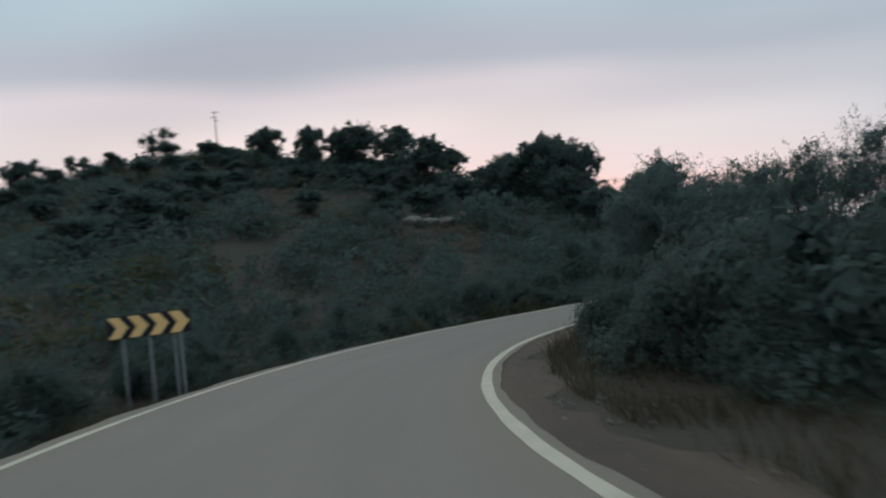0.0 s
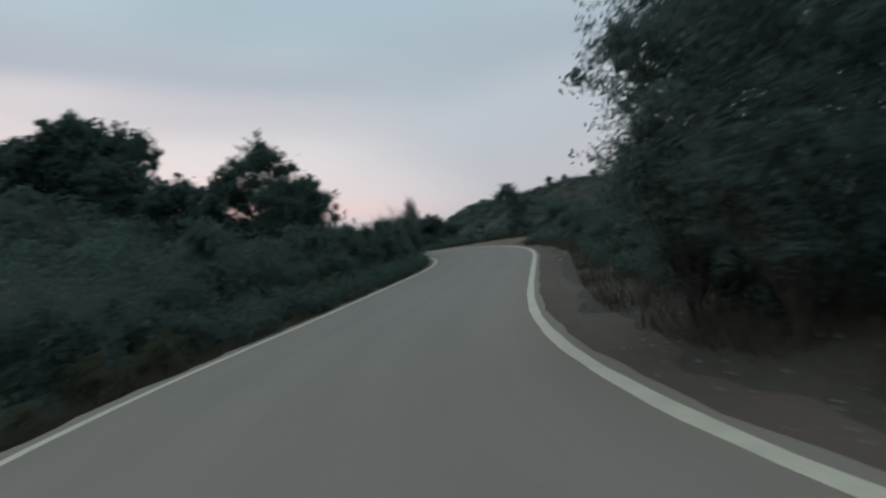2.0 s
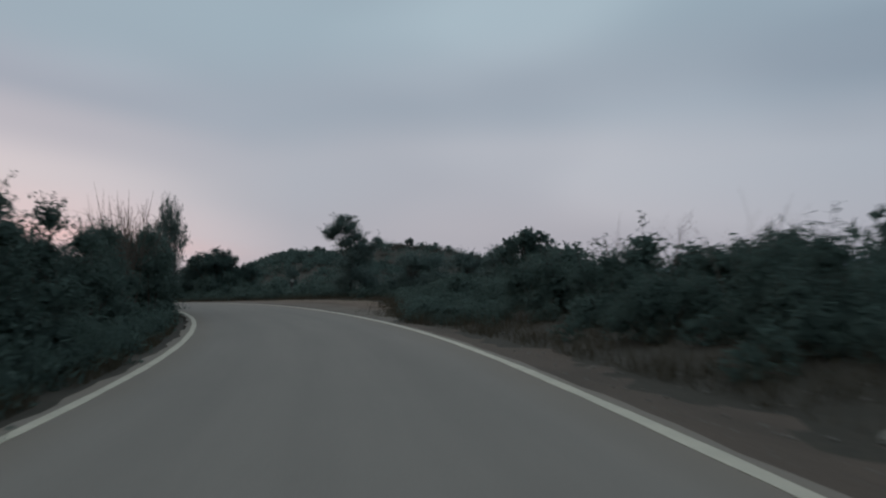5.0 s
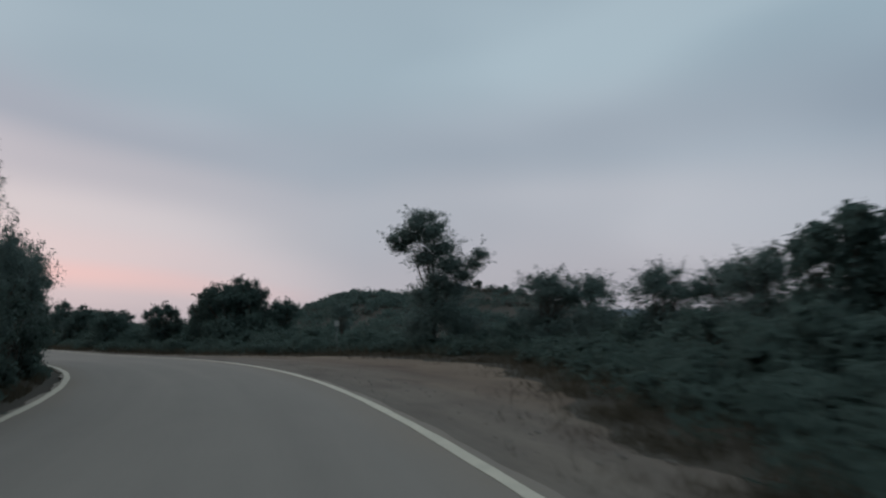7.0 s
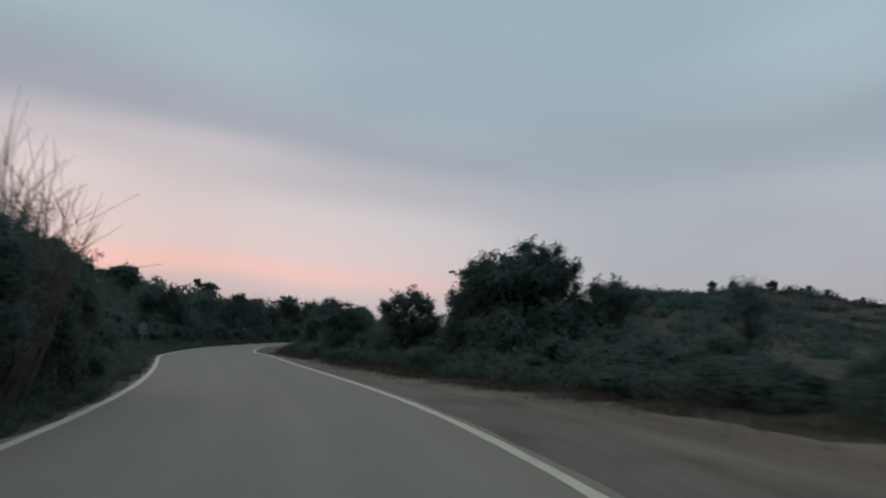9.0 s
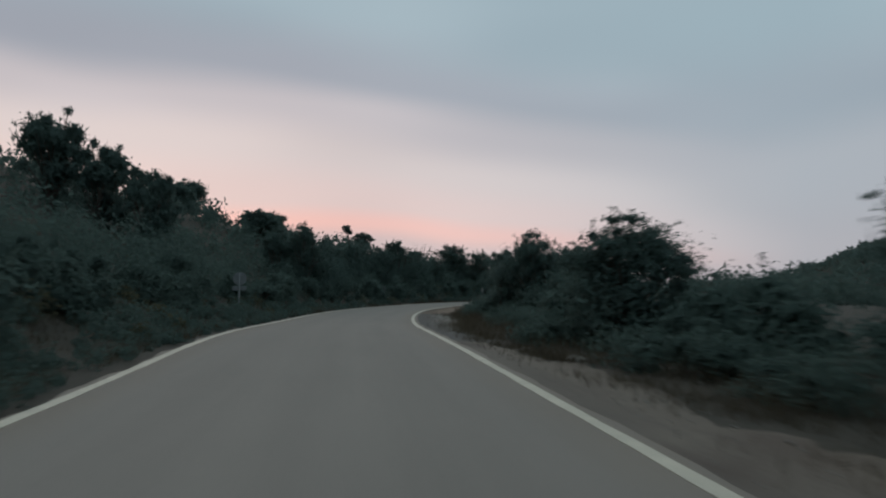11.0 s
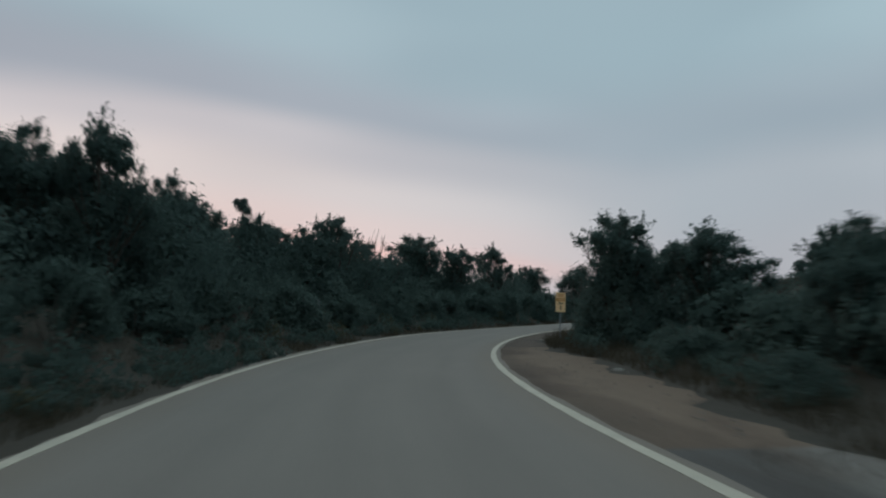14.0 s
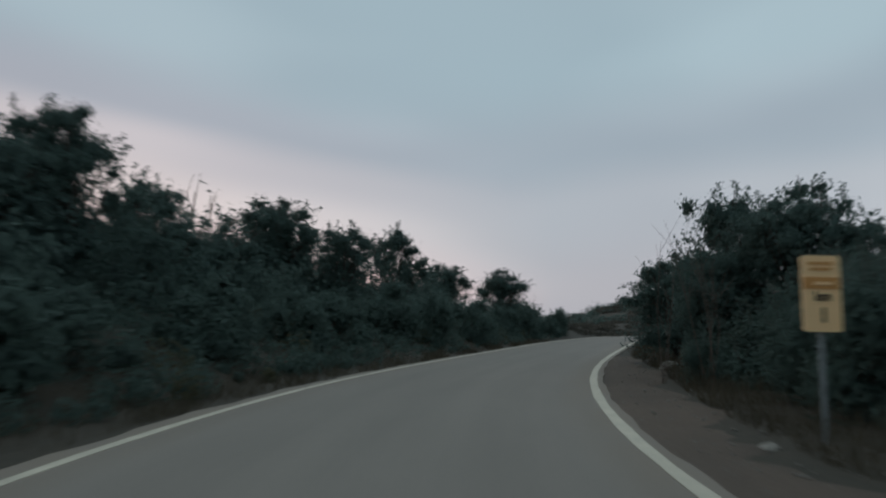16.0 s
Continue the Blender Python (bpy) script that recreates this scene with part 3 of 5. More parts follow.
mid_oaks = [make_tree("oak_tree", 5.0, 2.4, 0.15, 2700, 0.285, 15 + i, M_OAK, OAK, "tree", nblob=15, sprigs=25, reach=0.35) for i in range(3)]
olives = [make_tree("olive_tree", 4.6, 2.0, 0.5, 7600, 0.102, 30 + i, M_OLIVE, OLI, "tree", trunks=3, tr=0.05, nblob=22, slim=0.36, sprigs=200, reach=0.42) for i in range(2)]
bushes = [make_bush("bush", 2.2, 1.5, 5000, 0.109, 40 + i, M_LENTISK, BUS, spiky=32) for i in range(3)]
tall_bushes = [make_bush("bush", 3.3, 1.05, 3600, 0.128, 45 + i, M_LENTISK, "tall dense dark green roadside bush", spiky=30) for i in range(3)]
mid_bushes = [make_bush("bush", 2.2, 1.6, 1600, 0.212, 50 + i, M_LENTISK, BUS, spiky=3) for i in range(4)]
brooms = [make_bush("broom_bush", 1.3, 0.9, 1500, 0.12, 60 + i, M_BROOM, "yellowish dry broom bush on the verge", spiky=60) for i in range(2)]
olive_shrubs = [make_tree("olive_tree", 2.7, 1.15, 0.5, 3800, 0.095, 35 + i, M_OLIVE, "small grey-green wild olive with an open crown", "tree", trunks=2, tr=0.04, nblob=14, slim=0.36, sprigs=90, reach=0.4) for i in range(2)]
protos = tall_bushes + olive_shrubs + mid_oaks + oaks + far_oaks + olives + bushes + mid_bushes + brooms

# oaks in known places: kind, x, y, height of the top, width
KNOWN = [(2, 21.0, 46.3, 10.1, 1.4), (2, 18.5, 47.6, 8.2, 0.95), (1, 22.9, 44.3, 6.9, 0.95), (1, 17.5, 52.0, 9.2, 1.1), (0, 15.5, 58.0, 11.8, 1.2), (2, 9.0, 63.0, 14.0, 1.2), (1, 20.3, 43.4, 7.2, 0.95), (2, 14.5, 62.8, 16.4, 1.5), (0, 2.0, 65.5, 18.4, 1.5), (1, -7.2, 85.8, 26.0, 1.6),
         (2, -20.9, 91.1, 28.2, 1.3), (0, 5.4, 88.6, 21.0, 1.4), (1, -30.0, 80.0, 19.0, 0.9), (2, 11.0, 64.0, 14.8, 1.4), (0, -2.0, 84.0, 24.5, 1.6),
         (1, 18.1, 63.4, 15.7, 1.3), (0, 17.3, 74.9, 18.6, 1.9), (1, 13.0, 76.5, 17.6, 1.7),
         (0, 59.0, 78.4, 6.1, 1.15), (2, 57.5, 84.4, 4.7, 0.72), (1, 38.5, 125.0, 14.4, 1.1), (0, 41.5, 124.0, 12.2, 0.9), (2, 44.5, 122.8, 10.6, 0.8), (0, 57.7, 92.5, 4.5, 0.8), (2, 60.6, 81.5, 5.2, 1.1),
         (1, 75.0, 162.0, 10.0, 1.25), (2, 84.6, 166.6, 10.2, 0.85), (0, 98.3, 172.9, 8.9, 1.1), (1, 92.0, 172.6, 8.9, 1.1), (2, 79.2, 163.6, 9.5, 1.0),
         (0, 40.7, 183.4, 19.0, 1.6), (1, 42.5, 175.4, 19.1, 1.3), (2, 51.2, 156.0, 12.8, 1.1), (0, 51.6, 162.9, 13.3, 1.2), (1, 69.3, 130.2, 6.7, 0.72),
         (2, 72.1, 128.7, 6.3, 0.85), (0, 78.6, 139.6, 6.9, 0.85), (1, 81.0, 145.0, 5.8, 0.75), (2, 54.3, 132.1, 8.6, 0.6), (0, 55.8, 135.4, 7.8, 0.6), (1, 56.8, 139.6, 8.0, 0.7), (2, 57.4, 145.0, 8.6, 0.7), (0, 52.3, 132.3, 8.3, 0.7),
         (1, 65.4, 150.6, 9.3, 0.8), (2, 68.4, 154.4, 8.6, 0.8), (0, 71.5, 158.5, 8.0, 0.85), (2, 50.9, 42.1, 4.7, 0.8), (0, 62.2, 107.0, 5.8, 0.72), (1, 65.6, 109.6, 5.4, 0.6), (1, 75.5, 133.5, 6.3, 0.85), (2, 60.0, 145.6, 8.5, 0.58),
         (0, 63.6, 149.0, 8.3, 0.9), (1, 61.5, 151.0, 8.7, 0.9), (1, 53.2, 137.0, 7.0, 0.8), (0, -55.5, 86.5, 26.2, 1.0), (1, -50.0, 86.0, 24.4, 0.9), (2, -13.7, 85.4, 26.2, 1.2), (0, -9.8, 85.8, 25.2, 1.0), (1, -45.0, 86.0, 23.8, 0.8), (2, 79.0, 142.0, 7.2, 0.72), (1, 77.3, 141.2, 5.4, 0.5)]
for k, x, y, top_z, w in KNOWN:
    put((oaks if nearest(np.array([x]), np.array([y]))[0][0] < 13 else mid_oaks)[k], x, y, max(top_z - gz(x, y), 2.2) / 4.85, w * 1.06)

# the olives that lean over the verge in the first bend
for k, s, o, h, w in [(0, 14.2, 4.75, 4.4, 0.96), (1, 12.3, 6.7, 3.2, 0.75), (0, 14.9, 5.3, 4.5, 0.94), (1, 15.0, 7.2, 3.8, 0.7), (0, 16.2, 7.2, 3.7, 0.7), (1, 10.0, 8.9, 3.4, 0.5), (0, 8.2, 9.8, 3.5, 0.55),
                      (1, 13.0, 4.35, 2.6, 0.5), (0, 14.8, 4.15, 2.8, 0.5), (1, 15.3, 4.25, 2.6, 0.5)]:
    put_so(olives[k], s, o, h / 4.6, w)
def scatter(protos_, s0, s1, o0, o1, n, h0, h1, w0=0.8, w1=1.2, edge=None, tall=2.2):
    """n plants at jittered steps along a stretch of the road side; past the offset edge(s), where given."""
    for i in range(n):
        s = s0 + (s1 - s0) * (i + rnd.random()) / n
        o = rnd.uniform(o0, o1) + (edge(s) if edge else 0)
        h, w, p = rnd.uniform(h0, h1) / tall, rnd.uniform(w0, w1), on_road(s, o)
        if clear_of_signs(p.x, p.y):
            put_so(protos_[i % len(protos_)], s, o, h, w)


# the tall loose tree over the left line before the lay-by
put(olives[1], 36.0, 51.4, 5.6 / 4.6, 0.42)
put_so(olives[0], 66.0, -5.6, 4.0 / 4.6, 0.7)
scatter(tall_bushes, 63, 75, -4.8, -4.4, 6, 2.6, 3.8, 0.75, 0.9, tall=3.3)

# right side, from the first bend on
scatter(bushes, -3, 10, 5.0, 5.8, 8, 1.3, 1.9, 0.6, 0.8)
scatter(mid_bushes, -8, 10, 6.2, 7.4, 11, 1.8, 2.3, 0.8, 1.0)
scatter(bushes, 9, 22, 4.8, 5.4, 8, 1.0, 1.6, 0.5, 0.7)
scatter(bushes, 22, 50, 5.5, 6.5, 15, 1.1, 1.7, 0.7, 0.9)
scatter(bushes, 20, 31, 7.0, 8.4, 8, 1.7, 2.1, 0.9, 1.1)
scatter(bushes, 31, 38, 7.6, 8.8, 5, 2.2, 2.6, 0.9, 1.2)
scatter(mid_bushes, 37, 56, 7.2, 9.5, 10, 1.5, 2.1, 0.8, 1.1)
scatter(mid_bushes, 52, 112, 0.9, 1.9, 26, 0.6, 1.1, 0.6, 0.9, edge=knots(LAY_BY))
scatter(mid_bushes, 58, 112, 2.6, 4.5, 24, 1.0, 1.7, 0.8, 1.1, edge=knots(LAY_BY))
scatter(bushes, 112, 150, 1.3, 2.2, 18, 0.55, 1.0, 0.6, 0.9, edge=knots(VERGE))
scatter(mid_bushes, 112, 150, 3.0, 4.6, 16, 1.5, 2.1, 0.8, 1.1, edge=knots(VERGE))
scatter(bushes, 150, 182, 5.9, 7.2, 14, 1.5, 2.8, 0.8, 1.0)
scatter(mid_bushes, 182, 205, 5.9, 7.2, 8, 1.5, 2.8, 0.8, 1.0)
for x, y, top_z, w in [(61.0, 108.3, 4.7, 0.7), (62.3, 109.6, 4.7, 0.75)]:
    put(olive_shrubs[0], x, y, (top_z - gz(x, y)) / 2.9, w)
p = on_road(165.8, 4.9)
put(bushes[1], p.x, p.y, 0.5, 0.4)
scatter(bushes, 31, 38.5, 6.9, 7.9, 5, 1.7, 2.1, 0.8, 1.0)
for x, y, h, w in [(58.0, 81.0, 3.0, 0.95), (58.5, 82.3, 2.9, 0.85), (57.9, 83.2, 2.5, 0.7)]:
    put(tall_bushes[rnd.randrange(3)], x, y, h / 3.3, w)
scatter(mid_bushes, 133, 147, 4.6, 6.2, 7, 2.2, 2.6, 0.85, 1.05, edge=knots(VERGE))
# skirts of the larger trees
for x, y, h, w in [(57.2, 76.6, 2.4, 0.9), (58.8, 75.6, 2.6, 1.0), (61.2, 76.8, 2.6, 1.0), (57.4, 80.2, 2.4, 0.9), (59.6, 82.6, 2.6, 1.0), (62.6, 79.2, 2.8, 1.1), (62.0, 107.6, 2.3, 0.9), (64.2, 106.9, 2.5, 0.9),
                   (65.8, 108.8, 2.9, 1.0), (62.2, 110.4, 2.2, 0.8), (63.4, 108.2, 3.0, 0.8), (61.4, 109.2, 1.8, 0.7), (50.2, 41.0, 2.2, 0.9), (49.4, 43.0, 2.0, 0.8), (51.6, 40.4, 2.3, 0.9)]:
    put(mid_bushes[rnd.randrange(4)], x, y, h / 2.2, w)
# left side
scatter(bushes, 0, 14, -6.8, -5.8, 7, 1.3, 2.0, 0.7, 0.9)
scatter(bushes, 14, 36, -5.8, -4.9, 12, 1.3, 2.2, 0.7, 0.9)
scatter(brooms, 12, 32, -4.7, -4.0, 12, 0.9, 1.6, 0.6, 0.8)
scatter(tall_bushes, 36, 66, -5.6, -4.6, 18, 2.5, 3.4, 0.85, 1.1, tall=3.3)
scatter(tall_bushes, 56, 63, -4.4, -4.1, 3, 3.4, 4.0, 0.8, 0.9, tall=3.3)
scatter(mid_bushes, 26, 52, -8.2, -6.6, 12, 2.6, 3.6, 0.9, 1.2)
scatter(tall_bushes, 60, 94, -4.1, -3.85, 15, 2.7, 3.6, 0.7, 0.85, tall=3.3)
for s_, o_, h_ in [(61.5, -4.1, 3.9), (64.0, -4.2, 4.3), (66.5, -4.0, 4.0), (70.0, -4.1, 4.4), (73.0, -4.0, 4.2), (76.5, -4.1, 4.5), (79.5, -4.2, 4.0), (86.0, -4.1, 3.8), (90.0, -4.3, 3.6)]:
    put_so(olive_shrubs[int(s_) % 2], s_, o_, h_ / 2.9, 0.95)
scatter(tall_bushes, 66, 92, -5.6, -4.8, 12, 2.2, 3.4, 0.9, 1.2, tall=3.3)
scatter(mid_bushes, 92, 125, -6.8, -5.4, 14, 1.2, 2.2, 0.7, 0.9)
scatter(mid_bushes, 125, 178, -6.6, -5.6, 22, 1.2, 2.2, 0.7, 1.0)
scatter(mid_bushes, 178, 215, -6.5, -4.8, 12, 1.8, 3.0, 0.8, 1.1)


def make_scrub(name, places, leaf, per, mat, label, seed):
    """One mesh of many shrubs: (x, y, height, radius) each, of loose leaf clumps."""
    rng = np.random.default_rng(seed)
    P = np.array(places)
    leaf, per = leaf * 0.76, int(per * 1.7)
    z = ground_z(P[:, 0], P[:, 1])
    n = len(P) * per
    i = np.repeat(np.arange(len(P)), per)
    d = rng.normal(size=(n, 3))
    d /= np.linalg.norm(d, axis=1, keepdims=True)
    r = rng.uniform(0.35, 1.0, n) ** 0.6 * (1 + 0.25 * np.sin(3 * d[:, 0] + i) + 0.2 * np.sin(5 * d[:, 1] + 2 * i))
    c = np.stack([P[i, 0] + d[:, 0] * r * P[i, 3], P[i, 1] + d[:, 1] * r * P[i, 3], z[i] + P[i, 2] * (0.42 + 0.55 * d[:, 2] * r)], 1)
    c[:, 2] = np.maximum(c[:, 2], z[i] + 0.03)
    nv = d + rng.normal(size=(n, 3)) * 0.33
    size = leaf * (0.7 + 0.35 * P[i, 3])
    ob = new(name, mesh_of(name, *leaves(c, nv, size, size * 0.5, rng), mat))
    return tagged(ob, label, "scrub", kind="stuff")


def spots(n, s0, s1, o0, o1, h0, h1, near=7.0, power=1.0):
    out = []
    while len(out) < n:
        s, o = rnd.uniform(s0, s1), o0 + (o1 - o0) * rnd.random() ** power
        p = on_road(s, o)
        if nearest(np.array([p.x]), np.array([p.y]))[0][0] > near and clear_of_signs(p.x, p.y):
            h = rnd.uniform(h0, h1)
            out.append((p.x, p.y, h, h * rnd.uniform(0.5, 0.8)))
    return out


# grassy clearings on the hillside: x, y and half widths
CLEARINGS = [(-8.0, 57.0, 5.5, 13.0), (-18.0, 83.0, 7.0, 3.5), (2.4, 43.5, 4.0, 5.0), (-28.0, 70.0, 4.5, 7.0), (6.0, 66.0, 3.0, 6.0), (-16.0, 66.0, 4.0, 7.0), (-2.0, 72.0, 4.0, 5.0), (-38.0, 88.0, 5.0, 4.0), (-43.0, 95.0, 9.0, 6.0)]


def in_clearing(x, y):
    return any(((x - a) / c) ** 2 + ((y - b) / d) ** 2 < 1 for a, b, c, d in CLEARINGS)


def thinned(places):
    """Leaves every fourth shrub of a clearing, and that one lower."""
    return [f if not in_clearing(f[0], f[1]) else (f[0], f[1], f[2] * 0.5, f[3] * 0.7) for i, f in enumerate(places) if i % 4 == 0 or not in_clearing(f[0], f[1])]


# the covered hillside on the left, and the low ground on the right
make_scrub("hillside_scrub", spots(330, 0, 215, -6.8, -12.5, 1.2, 2.6, 6.6), 0.23, 150, M_LENTISK, "dense dark green scrub on the foot of the hillside", 14)
make_scrub("hillside_scrub", thinned(spots(640, -12, 215, -12, -26, 1.3, 2.7, 11.5)), 0.46, 60, M_LENTISK, "dense dark green scrub covering the hillside", 1)
make_scrub("hillside_scrub", thinned(spots(800, -60, 240, -24, -120, 1.4, 3.0, 20, 1.2)), 0.74, 45, M_OAK, "dense dark oak scrub higher on the hillside", 2)
slope = [(rnd.uniform(-60, -2), rnd.uniform(12, 112), rnd.uniform(1.3, 2.6), rnd.uniform(1.2, 2.3)) for i in range(620)]
slope = thinned([f for f in slope if nearest(np.array([f[0]]), np.array([f[1]]))[0][0] > 12])
make_scrub("hillside_scrub", slope[::4], 0.45, 65, M_BROOM, "brownish dry scrub between the oaks of the hillside", 13)
make_scrub("hillside_scrub", [f for i, f in enumerate(slope) if i % 4], 0.48, 60, M_LENTISK, "dark green scrub on the steep hillside", 12)
make_scrub("low_scrub", spots(420, 0, 215, 11.5, 40, 0.9, 2.0, 11.0), 0.4, 85, M_LENTISK, "low dark green scrub beyond the verge", 3)
under = random.Random(51)
growth = []
for k, x, y, top_z, w in KNOWN:
    h, reach = max(top_z - gz(x, y), 2.2), 1.5 * w
    far_off = nearest(np.array([x]), np.array([y]))[0][0]
    for i in range(6 if far_off > 13 else 4):
        a, q = under.uniform(0, 6.283), under.uniform(0.2, 0.9) * reach
        if far_off - q > 5.0:
            growth.append((x + q * math.cos(a), y + q * math.sin(a), h * under.uniform(0.55, 0.82), reach * under.uniform(0.5, 0.75)))
make_scrub("undergrowth", growth, 0.3, 130, M_OAK, "dark shrubs growing up under the oaks", 52)
make_scrub("bank_scrub", spots(850, 84, 205, -3.9, -7.4, 0.25, 0.8, 3.8), 0.19, 64, M_LENTISK, "low dark shrubs on the bare bank", 6)
make_scrub("bank_scrub", spots(170, -12, 60, -4.2, -6.2, 0.3, 0.7, 4.1), 0.18, 90, M_LENTISK, "low dark shrubs along the road edge", 7)
held = rnd.getstate()
make_scrub("bank_scrub", spots(230, -14, 30, -4.3, -9.5, 0.5, 1.25, 4.2), 0.2, 100, M_LENTISK, "dark dense low bushes outside the first bend", 27)
make_scrub("bank_scrub", spots(620, 76, 150, -3.15, -4.4, 0.15, 0.42, 3.12), 0.13, 50, M_LENTISK, "low dark plants at the very edge of the asphalt", 28)
rnd.setstate(held)
rim = []
for i in range(280):
    s_ = rnd.uniform(52, 112)
    p = on_road(s_, float(np.interp(s_, *zip(*LAY_BY))) + rnd.uniform(0.4, 2.8))
    rim.append((p.x, p.y, rnd.uniform(0.35, 0.9), rnd.uniform(0.3, 0.65)))
make_scrub("verge_scrub", rim, 0.2, 64, M_LENTISK, "low dark shrubs round the lay-by", 19)
make_scrub("bank_scrub", spots(300, 22, 66, -3.55, -4.9, 0.45, 1.1, 3.5), 0.19, 64, M_LENTISK, "dark low bushes hanging over the road edge", 17)
make_scrub("verge_scrub", spots(130, 44, 66, 7.5, 20, 0.6, 1.4, 7.0), 0.24, 80, M_LENTISK, "dark scrub beside the lay-by", 18)
make_scrub("verge_scrub", spots(160, -10, 56, 4.5, 6.2, 0.3, 0.7, 4.4), 0.18, 90, M_LENTISK, "low dark shrubs behind the verge", 8)
make_scrub("verge_scrub", spots(160, 112, 200, 5.4, 8.0, 0.3, 0.8, 5.2), 0.18, 90, M_LENTISK, "low dark shrubs behind the verge", 9)
make_scrub("dry_scrub", spots(320, -10, 200, -3.8, -18, 0.35, 0.9, 3.7), 0.19, 90, M_BROOM, "low dry yellowish scrub between the bushes", 4)
far = [(rnd.gauss(350, 60), rnd.gauss(300, 60), rnd.uniform(2.5, 5), rnd.uniform(2.5, 4.5)) for i in range(700)]
far += [(rnd.uniform(90, 300), rnd.uniform(60, 330), rnd.uniform(1.0, 2.4), rnd.uniform(1.4, 2.6)) for i in range(1100)]
far += [(rnd.uniform(108, 150), rnd.uniform(176, 212), rnd.uniform(1.0, 1.8), rnd.uniform(1.2, 2.0)) for i in range(130)]
far += [(rnd.gauss(150, 22), rnd.gauss(162, 22), rnd.uniform(1.2, 2.2), rnd.uniform(1.3, 2.2)) for i in range(420)]
far = [f for f in far if nearest(np.array([f[0]]), np.array([f[1]]))[0][0] > 20]
make_scrub("far_woods", [f for i, f in enumerate(far) if i % 9 < 5 or f[0] < 175], 0.68, 46, M_OAK, "dark woods on the far low hills", 5)
make_scrub("far_grass", [(x, y, 0.35 * h, 1.5 * r) for i, (x, y, h, r) in enumerate(far) if i % 9 > 4 and x >= 175], 1.1, 24, M_HEATH, "brown dry grass between far clumps of trees", 21)
make_scrub("far_grass", [(rnd_x, rnd_y, 0.5, 1.1) for rnd_x, rnd_y in np.random.default_rng(24).uniform((108, 180), (170, 228), (420, 2))], 0.5, 40, M_HEATH, "brown heath on the slope beyond the road", 25)
meadow = np.random.default_rng(22)
patches = [(a + c * u, b + d * v, 0.35 + 0.3 * w, 0.5 + 0.5 * w) for a, b, c, d in CLEARINGS for u, v, w in meadow.uniform((-1, -1, 0), (1, 1, 1), (int(5 * c * d), 3)) if u * u + v * v < 1]
make_scrub("hillside_grass", patches, 0.3, 34, M_STRAW, "pale dry grass in the clearings of the hillside", 23)

# oak crowns on the steep slope over the first bend
for i in range(46):
    x_, y_ = rnd.uniform(-48, 2), rnd.uniform(40, 108)
    if nearest(np.array([x_]), np.array([y_]))[0][0] > 22 and not in_clearing(x_, y_):
        put(far_oaks[i % 4], x_, y_, rnd.uniform(0.5, 0.75), rnd.uniform(0.8, 1.2), group="trees of the hillside")
# single trees that stand out on the hillside
for i in range(75):
    s, o = rnd.uniform(0, 215), -16 - 75 * rnd.random() ** 1.3
    p = on_road(s, o)
    if nearest(np.array([p.x]), np.array([p.y]))[0][0] > 30:
        put(far_oaks[i % 4], p.x, p.y, rnd.uniform(0.6, 0.9), rnd.uniform(0.8, 1.2), group="trees of the hillside")


def tufts(name, n, side, edge, label, seed, s0, s1, h=0.3, spread=2.2):
    """Dry grass blades along one verge."""
    rng = np.random.default_rng(seed)
    s = rng.uniform(s0, s1, n)
    o = edge(s) + side * np.abs(rng.normal(size=n)) ** 1.3 * spread * 0.5
    clump = np.sin(s * 2.1 + o) * np.sin(s * 0.63) + np.sin(o * 4 + s * 1.3) * 0.6
    keep = (clump > rng.uniform(-0.9, 0.7, n)) & (np.abs(o) > 3.15)
    s, o = s[keep], o[keep]
    a = np.interp(s, SS, TH)
    x, y = np.interp(s, SS, RX) + np.cos(a) * o, np.interp(s, SS, RY) + np.sin(a) * o
    z = ground_z(x, y)
    m = len(x)
    hh = h * rng.uniform(0.4, 1.3, m)
    foot = np.stack([x, y, z - 0.02], 1)
    way = np.stack([rng.normal(size=m) * 0.35, rng.normal(size=m) * 0.35, np.ones(m)], 1)
    tip = foot + way * hh[:, None]
    q = rng.uniform(0, 6.283, m)
    w = np.stack([np.cos(q), np.sin(q), np.zeros(m)], 1) * 0.008
    V = np.stack([foot - w, foot + w, tip], 1).reshape(-1, 3)
    ob = new(name, mesh_of(name, V, np.arange(3 * m).reshape(-1, 3), M_DRY))
    return tagged(ob, label, "grass", kind="stuff")


lin = lambda pts: (lambda s: np.interp(s, [p[0] for p in pts], [p[1] for p in pts]))
tufts("dry_grass", 130000, -1, lambda s: -3.3 + 0 * s, "dry grass along the road edge", 11, -15, 200, h=0.28, spread=3.2)
tufts("dry_grass", 70000, 1, lin(VERGE_2[:-1] + LAY_BY + VERGE + [(200, 3.3)]), "dry grass behind the dirt verge", 12, -15, 200, h=0.4, spread=3.0)
tufts("dry_grass", 21000, -1, lin(LAY_BY + VERGE), "sparse dry grass on the edge of the dirt", 13, 56, 136, h=0.2, spread=0.9)

